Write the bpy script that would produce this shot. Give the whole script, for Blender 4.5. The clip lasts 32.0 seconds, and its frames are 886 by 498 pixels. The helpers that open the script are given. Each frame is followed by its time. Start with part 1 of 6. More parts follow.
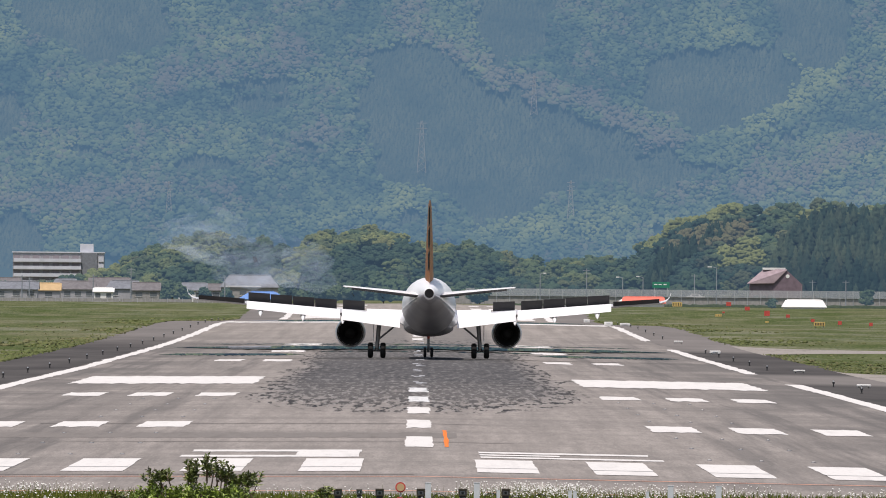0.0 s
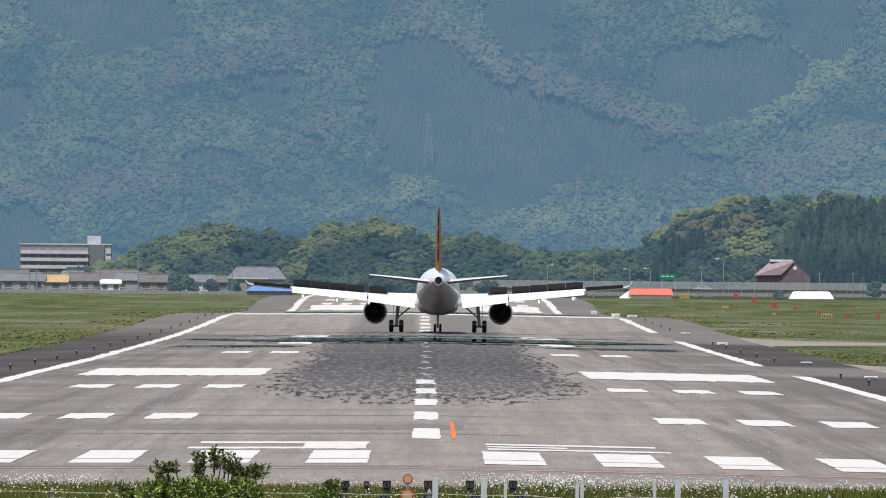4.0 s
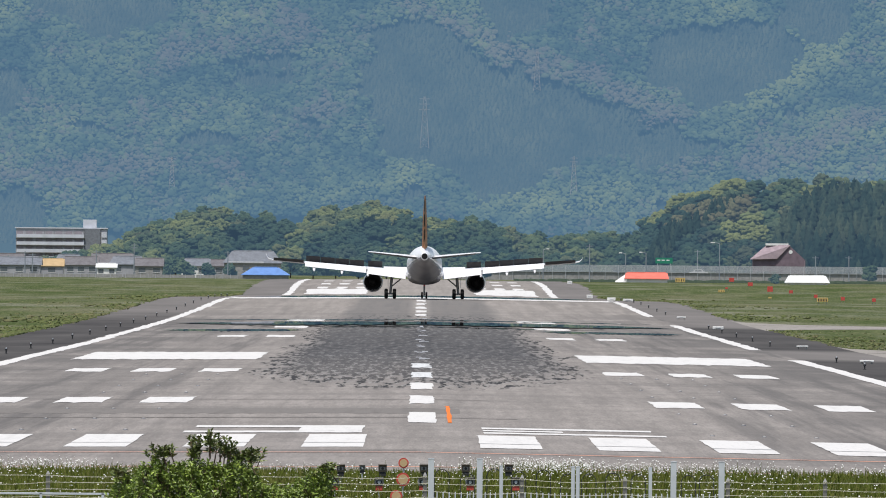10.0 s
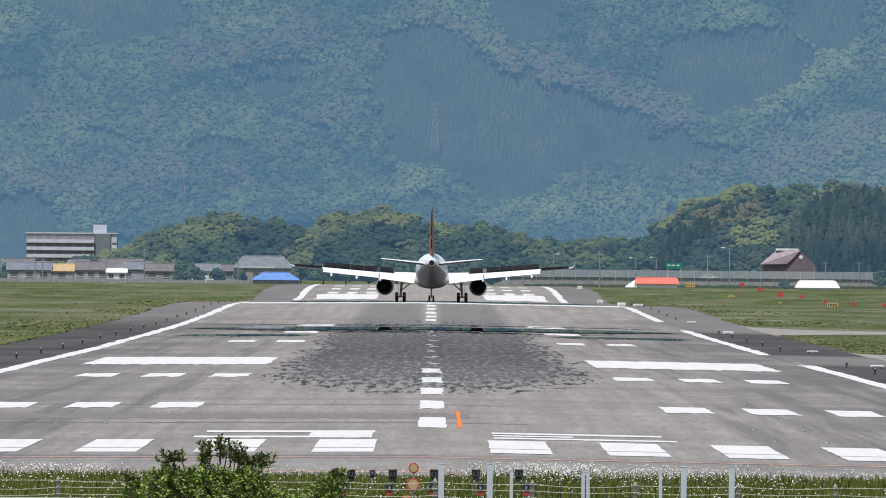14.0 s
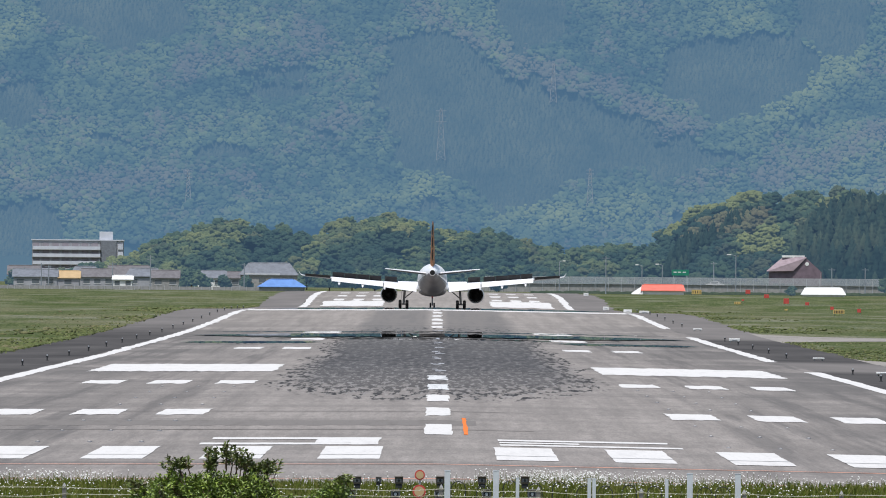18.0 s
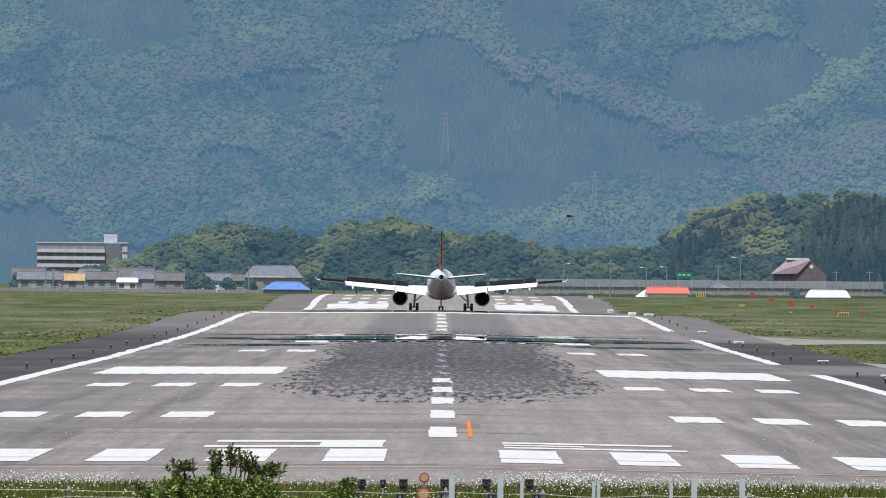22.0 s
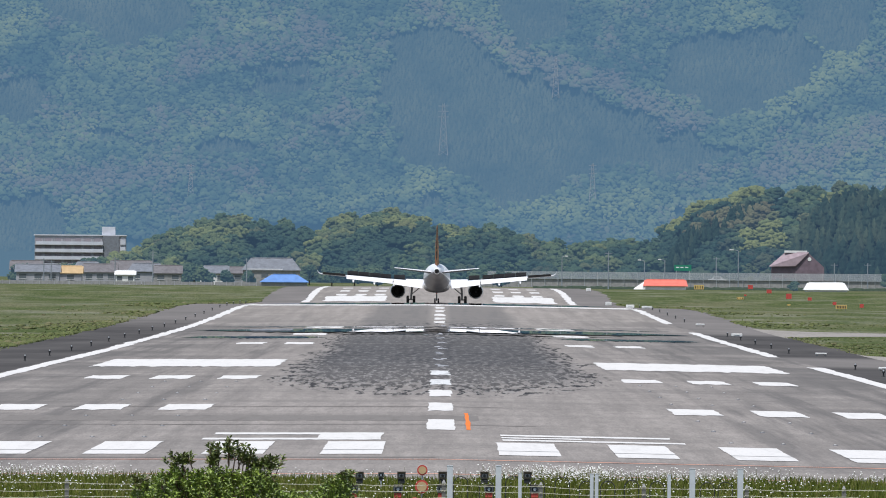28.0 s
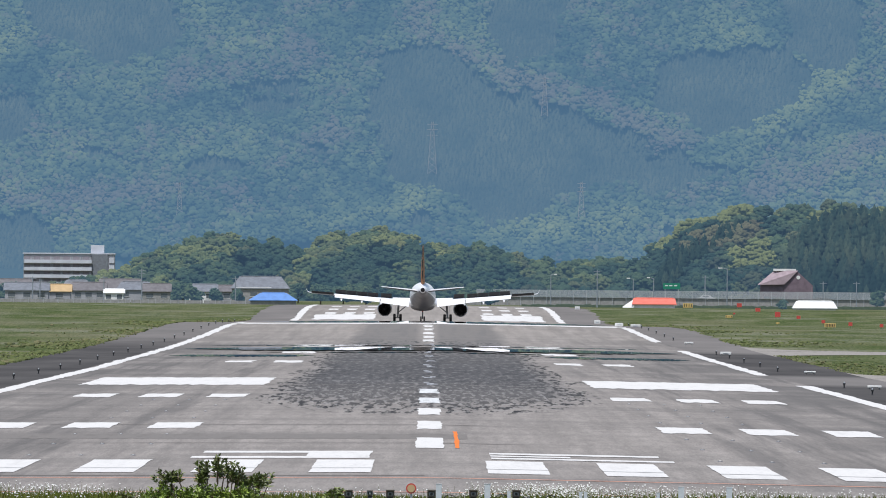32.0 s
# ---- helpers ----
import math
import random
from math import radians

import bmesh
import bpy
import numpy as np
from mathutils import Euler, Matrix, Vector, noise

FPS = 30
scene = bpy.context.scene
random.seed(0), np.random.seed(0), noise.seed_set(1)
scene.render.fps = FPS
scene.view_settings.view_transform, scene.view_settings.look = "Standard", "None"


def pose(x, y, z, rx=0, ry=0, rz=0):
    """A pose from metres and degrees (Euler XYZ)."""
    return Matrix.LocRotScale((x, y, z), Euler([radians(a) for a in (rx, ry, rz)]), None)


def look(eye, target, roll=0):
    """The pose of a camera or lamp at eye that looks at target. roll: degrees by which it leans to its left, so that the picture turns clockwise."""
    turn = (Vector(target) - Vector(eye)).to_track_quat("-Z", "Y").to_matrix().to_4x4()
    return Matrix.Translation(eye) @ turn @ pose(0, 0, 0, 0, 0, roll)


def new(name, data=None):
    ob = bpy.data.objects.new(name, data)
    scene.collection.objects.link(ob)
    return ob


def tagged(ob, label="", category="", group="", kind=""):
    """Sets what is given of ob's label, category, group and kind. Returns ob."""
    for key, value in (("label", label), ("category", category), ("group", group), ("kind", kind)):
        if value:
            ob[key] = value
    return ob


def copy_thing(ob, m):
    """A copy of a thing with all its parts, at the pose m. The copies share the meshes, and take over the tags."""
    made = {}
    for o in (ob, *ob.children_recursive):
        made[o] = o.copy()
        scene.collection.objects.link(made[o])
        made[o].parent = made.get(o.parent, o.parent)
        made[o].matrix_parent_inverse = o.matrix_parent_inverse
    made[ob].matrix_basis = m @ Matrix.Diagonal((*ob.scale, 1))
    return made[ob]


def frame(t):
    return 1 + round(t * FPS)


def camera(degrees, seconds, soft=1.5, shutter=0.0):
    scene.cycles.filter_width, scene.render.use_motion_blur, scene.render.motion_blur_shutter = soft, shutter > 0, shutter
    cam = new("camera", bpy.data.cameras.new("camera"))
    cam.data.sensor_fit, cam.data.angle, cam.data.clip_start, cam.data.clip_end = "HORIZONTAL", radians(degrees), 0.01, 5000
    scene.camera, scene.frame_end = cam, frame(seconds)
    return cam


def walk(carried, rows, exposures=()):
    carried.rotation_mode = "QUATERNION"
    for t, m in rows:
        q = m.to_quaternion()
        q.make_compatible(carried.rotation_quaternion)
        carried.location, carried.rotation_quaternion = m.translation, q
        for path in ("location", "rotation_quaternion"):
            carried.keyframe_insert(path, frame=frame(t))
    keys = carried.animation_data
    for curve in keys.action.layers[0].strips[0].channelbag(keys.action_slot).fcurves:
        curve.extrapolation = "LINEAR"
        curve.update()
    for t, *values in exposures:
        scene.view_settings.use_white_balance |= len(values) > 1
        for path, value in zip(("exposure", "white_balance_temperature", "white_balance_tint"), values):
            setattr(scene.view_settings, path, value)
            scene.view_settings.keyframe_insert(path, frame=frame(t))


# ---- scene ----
F_ROWS = ((0, 1.786, 2.400), (0.5, 1.626, 2.685), (1, 1.527, 2.814), (1.5, 1.390, 2.613), (2, 1.388, 2.442), (2.5, 1.274, 2.188), (3, 1.270, 1.705), (3.5, 1.281, 1.756), (5.5, 1.220, 1.896), (6, 0.892, 1.668), (6.5, 0.882, 1.491), (7, 1.044, 1.510), (7.5, 1.213, 0.900), (8, 1.532, 0.903), (8.5, 1.561, 1.034), (9, 1.486, 1.103), (9.5, 1.533, 1.157), (10, 1.587, 0.679), (10.5, 1.494, 0.678), (11, 1.296, 0.695), (11.5, 1.351, 0.613), (12, 1.319, 0.717), (12.5, 1.412, 0.913), (13, 1.352, 0.972), (13.5, 1.176, 0.908), (14, 0.864, 1.032), (14.5, 0.927, 1.212), (16.5, 0.899, 1.304), (17, 0.874, 1.225), (17.5, 0.503, 1.484), (18, 0.427, 1.518), (18.5, 0.367, 1.884), (19, 0.288, 1.943), (19.5, 0.201, 1.953), (20, 0.189, 1.665), (20.5, 0.132, 1.694), (21, 0.120, 1.703), (21.5, 0.233, 1.766), (22, 0.111, 1.704), (22.5, 0.115, 1.694), (23, 0.093, 1.664), (23.5, 0.161, 1.425), (24, 0.313, 1.299), (24.5, 0.369, 1.059), (25, 0.306, 1.215), (25.5, 0.290, 1.316), (27.5, 0.245, 1.704), (28, 0.254, 1.176), (28.5, 0.357, 1.220), (29, 0.412, 1.530), (29.5, 0.389, 1.159), (30, 0.493, 0.910), (30.5, 0.497, 1.339), (31, 0.839, 1.626), (31.5, 0.858, 2.239), (32, 1.032, 2.477))
cam = camera(3.5921, 32.0, soft=1.0)
EYE = (0.0, 0.0, 5.6)
ROLL = 0.5
walk(cam, [(t, look(EYE, (x, 1000.0, 5.6 + dz), ROLL)) for t, x, dz in F_ROWS],
     [(0, 0.0, 6850, 15), (1, 0.0, 6720, 12), (2, 0.0, 6720, 13), (3.5, 0.0, 6620, 11), (6, 0.0, 6520, 10), (10, 0.0, 6500, 10), (14, 0.0, 6300, 10), (24, 0.0, 6280, 10), (32, 0.0, 6230, 10)])

# ---- light ----
SUN_EL, SUN_AZ = 66.0, 200.0          # azimuth clockwise from +Y
world = bpy.data.worlds.new("sky")
scene.world = world
world.use_nodes = True
wn = world.node_tree
sky = wn.nodes.new("ShaderNodeTexSky")
sky.sky_type, sky.sun_disc = "NISHITA", False
sky.sun_elevation, sky.sun_rotation = radians(SUN_EL), radians(SUN_AZ)
sky.air_density, sky.dust_density = 1.2, 2.0
wn.nodes["Background"].inputs["Strength"].default_value = 0.12
wn.links.new(sky.outputs["Color"], wn.nodes["Background"].inputs["Color"])
sun = new("sun", bpy.data.lights.new("sun", "SUN"))
sun.data.energy, sun.data.angle, sun.data.color = 3.8, radians(0.6), (1.0, 0.96, 0.91)
sa, se = radians(SUN_AZ), radians(SUN_EL)
sun.matrix_world = look((math.sin(sa) * math.cos(se) * 900, math.cos(sa) * math.cos(se) * 900, math.sin(se) * 900), (0, 0, 0))


# ---- materials ----
class Nodes:
    """A short way to write node materials."""

    def __init__(self, name, rough=0.8, spec=0.2, metal=0.0):
        self.m = bpy.data.materials.new(name)
        self.m.use_nodes = True
        self.t = self.m.node_tree
        self.b = self.t.nodes["Principled BSDF"]
        self.b.inputs["Roughness"].default_value = rough
        self.b.inputs["Specular IOR Level"].default_value = spec
        self.b.inputs["Metallic"].default_value = metal
        self.co = self.t.nodes.new("ShaderNodeTexCoord")

    def put(self, v, socket):
        if hasattr(v, "links"):
            self.t.links.new(v, socket)
        elif isinstance(v, tuple) and len(v) == 3 and socket.type == "RGBA":
            socket.default_value = (*v, 1)
        else:
            socket.default_value = v

    def where(self, scale=(1, 1, 1), kind="Object"):
        n = self.t.nodes.new("ShaderNodeMapping")
        n.inputs["Scale"].default_value = scale
        self.t.links.new(self.co.outputs[kind], n.inputs["Vector"])
        return n.outputs[0]

    def noise(self, vec, scale=1.0, detail=4, rough=0.55):
        n = self.t.nodes.new("ShaderNodeTexNoise")
        n.inputs["Scale"].default_value, n.inputs["Detail"].default_value, n.inputs["Roughness"].default_value = scale, detail, rough
        self.t.links.new(vec, n.inputs["Vector"])
        return n.outputs["Fac"]

    def cells(self, vec, scale=1.0, out="Distance"):
        n = self.t.nodes.new("ShaderNodeTexVoronoi")
        n.inputs["Scale"].default_value = scale
        self.t.links.new(vec, n.inputs["Vector"])
        return n.outputs[out]

    def span(self, v, a, b, c=0.0, d=1.0):
        n = self.t.nodes.new("ShaderNodeMapRange")
        self.t.links.new(v, n.inputs[0])
        for i, x in enumerate((a, b, c, d)):
            n.inputs[1 + i].default_value = x
        return n.outputs[0]

    def math(self, op, a, b=0.0):
        n = self.t.nodes.new("ShaderNodeMath")
        n.operation = op
        self.put(a, n.inputs[0]), self.put(b, n.inputs[1])
        return n.outputs[0]

    def mix(self, f, a, b, how="MIX"):
        n = self.t.nodes.new("ShaderNodeMix")
        n.data_type, n.blend_type = "RGBA", how
        self.put(f, n.inputs[0]), self.put(a, n.inputs[6]), self.put(b, n.inputs[7])
        return n.outputs[2]

    def axis(self, i, kind="Object"):
        n = self.t.nodes.new("ShaderNodeSeparateXYZ")
        self.t.links.new(self.co.outputs[kind], n.inputs[0])
        return n.outputs[i]

    def chance(self, kind="Random"):
        n = self.t.nodes.new("ShaderNodeObjectInfo")
        return n.outputs[kind]

    def island(self):
        return self.t.nodes.new("ShaderNodeNewGeometry").outputs["Random Per Island"]

    def attr(self, name):
        n = self.t.nodes.new("ShaderNodeAttribute")
        n.attribute_name = name
        return n.outputs["Fac"]

    def bump(self, h, strength=0.3, dist=0.05):
        n = self.t.nodes.new("ShaderNodeBump")
        n.inputs["Strength"].default_value, n.inputs["Distance"].default_value = strength, dist
        self.t.links.new(h, n.inputs["Height"])
        self.t.links.new(n.outputs[0], self.b.inputs["Normal"])

    def done(self, colour, **more):
        self.put(colour, self.b.inputs["Base Color"])
        for k, v in more.items():
            self.put(v, self.b.inputs[k])
        return self.m


def paint(name, rgb, rough=0.5, spec=0.3, grime=0.25, size=1.0, metal=0.0):
    n = Nodes(name, rough, spec, metal)
    g = n.noise(n.where(), size, 5)
    fine = n.noise(n.where(), size * 9, 3)
    dark = tuple(c * (1 - grime) for c in rgb)
    c = n.mix(n.span(g, 0.35, 0.7), rgb, dark)
    c = n.mix(n.span(fine, 0.4, 0.75, 0, 0.35), c, tuple(c * (1 - grime * 0.8) for c in rgb))
    return n.done(c)


def asphalt():
    """Weathered runway asphalt: pale worn middle, darker margins, long streaks, tyre rubber round the touchdown zone."""
    n = Nodes("runway_asphalt", 0.95, 0.0)
    x, y = n.axis(0), n.axis(1)
    ax = n.math("ABSOLUTE", x)
    long = n.noise(n.where((0.9, 0.012, 1)), 1.0, 6, 0.6)
    wide = n.noise(n.where((0.12, 0.02, 1)), 1.0, 4)
    band = n.noise(n.where((0.02, 0.06, 1)), 1.0, 5, 0.6)
    grit = n.noise(n.where((3.0, 0.12, 1)), 1.0, 4)
    c = n.mix(n.span(long, 0.3, 0.7), (0.23, 0.211, 0.195), (0.34, 0.311, 0.285))
    c = n.mix(n.span(band, 0.45, 0.66, 0, 0.55), c, (0.165, 0.155, 0.147))
    c = n.mix(n.span(grit, 0.4, 0.7, 0, 0.45), c, (0.17, 0.16, 0.15))
    speck = n.noise(n.where((14.0, 0.5, 1)), 1.0, 3, 0.7)
    c = n.mix(n.span(speck, 0.46, 0.76, 0, 0.55), c, (0.14, 0.132, 0.125))
    pale = n.noise(n.where((7.0, 0.2, 1)), 1.0, 3, 0.7)
    c = n.mix(n.span(pale, 0.53, 0.8, 0, 0.45), c, (0.36, 0.34, 0.315))
    diag = n.noise(n.where((0.75, 0.007, 1)), 1.0, 5, 0.65)
    c = n.mix(n.math("MULTIPLY", n.span(ax, 6.0, 12.0), n.span(diag, 0.5, 0.64, 0, 0.65)), c, (0.125, 0.12, 0.117))
    edge = n.math("MULTIPLY", n.span(ax, 10.0, 19.0), n.span(wide, 0.36, 0.56))
    c = n.mix(n.math("MULTIPLY", edge, 0.72), c, (0.12, 0.116, 0.113))
    # shoulders: dark seal coat, worn pale beside the taxiways
    side = n.span(x, -0.5, 0.5)
    joins = n.math("MAXIMUM", n.math("MULTIPLY", n.span(y, 825.0, 850.0), n.span(y, 950.0, 925.0)), n.span(y, 1190.0, 1230.0))
    worn = n.math("ADD", n.math("MULTIPLY", side, joins), n.math("MULTIPLY", n.math("SUBTRACT", 1.0, side), n.span(y, 1180.0, 1420.0)))
    c = n.mix(n.span(ax, 22.4, 22.7, 0, 0.92), c, n.mix(worn, n.mix(n.span(wide, 0.3, 0.7), (0.042, 0.042, 0.044), (0.1, 0.096, 0.093)), n.mix(n.span(wide, 0.3, 0.7), (0.14, 0.133, 0.127), (0.205, 0.19, 0.18))))
    # older pale surface before the crest
    c = n.mix(n.math("MULTIPLY", n.span(ax, 22.3, 21.8), n.span(y, 1180.0, 1460.0, 0.0, 0.55)), c, n.mix(n.span(long, 0.3, 0.7), (0.25, 0.228, 0.205), (0.34, 0.31, 0.28)))
    # rubber laid down by landing wheels
    blot = n.noise(n.where((2.5, 0.07, 1)), 1.0, 3, 0.6)
    blot2 = n.noise(n.where((0.35, 0.012, 1)), 1.0, 3, 0.5)
    bowl = n.math("SUBTRACT", y, n.span(ax, 3.0, 9.0, 0.0, 60.0))
    along = n.math("MULTIPLY", n.span(bowl, 590.0, 690.0), n.span(y, 1350.0, 1000.0))
    across = n.span(n.math("ADD", ax, n.span(blot2, 0.2, 0.8, -1.5, 1.5)), 8.7, 6.0)
    mask = n.math("MULTIPLY", along, across)
    core = n.span(n.math("ADD", mask, n.span(blot2, 0.3, 0.7, -0.2, 0.2)), 0.2, 0.9)
    soot = n.noise(n.where((2.2, 0.05, 1)), 1.0, 4, 0.65)
    c = n.mix(n.math("MULTIPLY", n.math("MULTIPLY", core, n.span(y, 650.0, 820.0, 0.4, 1.0)), n.span(soot, 0.3, 0.7, 0.95, 0.7)), c, n.mix(n.span(n.math("ADD", n.math("MULTIPLY", soot, 0.5), n.math("MULTIPLY", blot2, 0.5)), 0.38, 0.62), (0.082, 0.084, 0.089), (0.15, 0.15, 0.153)))
    fleck = n.math("MULTIPLY", n.span(n.math("ADD", n.math("MULTIPLY", mask, 0.16), blot), 0.555, 0.63), n.math("MULTIPLY", n.span(mask, 0.02, 0.2), n.span(mask, 1.7, 0.3)))
    c = n.mix(n.math("MULTIPLY", fleck, 0.95), c, (0.036, 0.038, 0.042))
    # pale flecks put heat-shimmer glints into the colour
    glint = n.noise(n.where((4.2, 0.1, 3)), 1.0, 3, 0.6)
    c = n.mix(n.math("MULTIPLY", n.span(glint, 0.54, 0.63, 0, 0.7), n.math("MULTIPLY", n.span(mask, 0.05, 0.3), n.span(y, 900.0, 700.0))), c, (0.27, 0.26, 0.25))
    tracks = n.math("MULTIPLY", n.span(n.math("ADD", ax, n.span(blot2, 0.3, 0.7, -0.5, 0.5)), 7.6, 6.6), n.span(y, 2100.0, 1500.0))
    tracks = n.math("MULTIPLY", n.math("MULTIPLY", tracks, n.span(ax, 0.3, 1.3)), n.span(y, 900.0, 1150.0))
    c = n.mix(n.math("MULTIPLY", tracks, n.span(long, 0.35, 0.6, 0.45, 0.75)), c, (0.13, 0.128, 0.126))
    return n.done(c)


def grass():
    """Rough airfield sward: green, straw and bare streaks, pale with flowers in places."""
    n = Nodes("airfield_grass", 1.0, 0.0)
    a = n.noise(n.where((0.045, 0.009, 1)), 1.0, 6, 0.65)
    b = n.noise(n.where((0.5, 0.02, 1)), 1.0, 5, 0.7)
    d = n.noise(n.where((2.2, 0.06, 1)), 1.0, 4, 0.7)
    e = n.noise(n.where((0.11, 0.011, 1)), 1.0, 5, 0.6)
    f = n.noise(n.where((0.09, 0.012, 7)), 1.0, 5, 0.62)
    c = n.mix(n.span(b, 0.35, 0.65), (0.06, 0.082, 0.036), (0.105, 0.125, 0.06))
    c = n.mix(n.span(a, 0.44, 0.66, 0, 0.7), c, n.mix(n.span(d, 0.35, 0.65), (0.13, 0.122, 0.076), (0.205, 0.19, 0.132)))
    c = n.mix(n.span(e, 0.46, 0.62, 0, 0.8), c, (0.05, 0.076, 0.026))
    c = n.mix(n.span(f, 0.51, 0.66, 0, 0.55), c, n.mix(n.span(d, 0.4, 0.6), (0.19, 0.185, 0.135), (0.3, 0.29, 0.25)))
    c = n.mix(n.span(d, 0.52, 0.72, 0, 0.6), c, (0.05, 0.068, 0.024))
    stalk = n.noise(n.where((5.5, 0.13, 3)), 1.0, 4, 0.7)
    c = n.mix(n.span(stalk, 0.5, 0.7, 0, 0.6), c, (0.2, 0.195, 0.095))
    c = n.mix(n.span(stalk, 0.48, 0.34, 0, 0.6), c, (0.04, 0.056, 0.02))
    return n.done(c)


def canopy_mat(name, dark, mid, light, brown, haze_glow):
    """Treetops of a wood: a tone for each crown, leaf clumps within."""
    n = Nodes(name, 0.9, 0.05)
    tone, warm = n.attr("tone"), n.attr("warm")
    small = n.noise(n.where(), 1.3, 4, 0.65)
    leaf = n.noise(n.where(), 4.5, 3, 0.7)
    c = n.mix(n.span(tone, 0.0, 0.45), dark, mid)
    c = n.mix(n.span(tone, 0.45, 0.95), c, light)
    c = n.mix(n.span(warm, 0.4, 0.8, 0, 0.75), c, brown)
    c = n.mix(n.span(small, 0.45, 0.72, 0, 0.3), c, dark)
    c = n.mix(n.span(leaf, 0.55, 0.75, 0, 0.4), c, light)
    n.bump(leaf, 0.8, 0.5)
    # blue emission paints in distance haze; the leaves give off no light
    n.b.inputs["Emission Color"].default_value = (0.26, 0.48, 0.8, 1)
    n.b.inputs["Emission Strength"].default_value = haze_glow
    return n.done(c)


def foliage(name, dark, light, brown=None, scale=1.0, toned=False, gloss=False):
    n = Nodes(name, 0.75, 0.12)
    big = n.noise(n.where(), 0.05 * scale, 3)
    small = n.noise(n.where(), 1.1 * scale, 5, 0.7)
    c = n.mix(n.span(small, 0.3, 0.7), dark, light)
    r = n.attr("tone") if toned else n.island()
    c = n.mix(n.span(r, 0.0, 1.0, 0.0, 0.7 if gloss else 0.6), c, tuple(k * (0.55 if toned or gloss else 0.8) for k in dark))
    if brown:
        c = n.mix(n.math("MULTIPLY", n.span(r, 0.72, 0.86), 0.6), c, brown)
        c = n.mix(n.span(big, 0.5, 0.7, 0, 0.4), c, brown)
    n.bump(small, 0.6, 0.5 / scale)
    if gloss:
        n.b.inputs["Roughness"].default_value, n.b.inputs["Specular IOR Level"].default_value = 0.3, 0.6
    return n.done(c)


def far_forest(name, cedar=False):
    """Backdrop forest kilometres away, its haze put in as blue emission."""
    n = Nodes(name, 1.0, 0.0)
    tone, warm = n.attr("tone"), n.attr("warm")
    leaf = n.noise(n.where((1, 0.5, 1)), 1.6, 3, 0.65)
    if cedar:
        c = n.mix(tone, (0.025, 0.031, 0.022), (0.062, 0.064, 0.038))
    else:
        c = n.mix(n.span(tone, 0.0, 0.45), (0.02, 0.031, 0.02), (0.052, 0.066, 0.032))
        c = n.mix(n.span(tone, 0.45, 1.0), c, (0.1, 0.108, 0.04))
        c = n.mix(n.span(warm, 0.4, 0.75, 0, 0.7), c, (0.078, 0.058, 0.048))
    c = n.mix(n.span(leaf, 0.45, 0.7, 0, 0.3), c, (0.025, 0.04, 0.026))
    # glow that imitates distance haze over the whole slope
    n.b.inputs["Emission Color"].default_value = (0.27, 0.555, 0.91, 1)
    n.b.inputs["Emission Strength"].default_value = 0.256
    return n.done(c)


def marking(name, rgb, worn=0.3):
    n = Nodes(name, 0.9, 0.0)
    w = n.noise(n.where((1.5, 0.06, 1)), 1.0, 5, 0.65)
    f = n.noise(n.where((9, 0.5, 1)), 1.0, 3)
    c = n.mix(n.span(w, 0.5, 0.72, 0, worn), rgb, tuple(k * 0.6 for k in rgb))
    c = n.mix(n.span(f, 0.55, 0.8, 0, worn), c, tuple(k * 0.5 for k in rgb))
    return n.done(c)


M = {}
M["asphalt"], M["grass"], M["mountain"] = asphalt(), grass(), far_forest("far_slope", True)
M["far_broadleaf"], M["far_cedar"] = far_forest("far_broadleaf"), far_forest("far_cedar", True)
M["white"] = marking("white_marking", (0.625, 0.61, 0.585))
M["stripe_worn"] = marking("rubber_marked_paint", (0.6, 0.605, 0.6), 1.0)
M["orange_line"] = marking("orange_marking", (0.72, 0.2, 0.06), 0.5)
M["orange_thin"] = marking("faded_orange_marking", (0.74, 0.36, 0.25), 0.5)
M["paint_worn"] = marking("thin_worn_paint", (0.44, 0.44, 0.435), 0.5)
M["scrap"] = marking("paint_and_shimmer_scraps", (0.4, 0.41, 0.43), 0.8)
M["wood_dark"] = foliage("cedar_leaves", (0.035, 0.055, 0.045), (0.065, 0.09, 0.06), toned=True)
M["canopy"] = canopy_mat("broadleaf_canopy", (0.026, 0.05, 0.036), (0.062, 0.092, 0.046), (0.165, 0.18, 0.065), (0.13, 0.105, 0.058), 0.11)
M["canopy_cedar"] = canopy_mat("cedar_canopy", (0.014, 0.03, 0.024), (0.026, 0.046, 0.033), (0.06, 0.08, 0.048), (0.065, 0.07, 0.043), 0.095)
M["trunk"] = paint("bark", (0.14, 0.1, 0.07), 0.9, 0.1, 0.5, 4)
M["plane_white"] = paint("aircraft_white", (0.84, 0.84, 0.85), 0.3, 0.5, 0.1, 0.4)
M["belly_grey"] = paint("belly_grey", (0.26, 0.25, 0.256), 0.45, 0.4, 0.25, 0.6)
M["wing_grey"] = paint("wing_grey", (0.5, 0.505, 0.52), 0.4, 0.5, 0.15, 0.5)
# dark grey that also holds the shade behind raised spoilers and ailerons
M["plane_dark"] = paint("spoiler_grey_and_shade", (0.05, 0.05, 0.054), 0.5, 0.4, 0.3, 0.8)
M["plane_orange"] = paint("fin_orange", (0.32, 0.105, 0.028), 0.4, 0.4, 0.15, 0.5)
M["exhaust"] = paint("sooty_metal", (0.014, 0.014, 0.015), 0.8, 0.2, 0.4, 2)
M["lamp_case"] = paint("weathered_lamp_case", (0.14, 0.118, 0.1), 0.7, 0.3, 0.4, 6)
M["tyre"] = paint("tyre_rubber", (0.022, 0.022, 0.023), 0.85, 0.2, 0.3, 5)
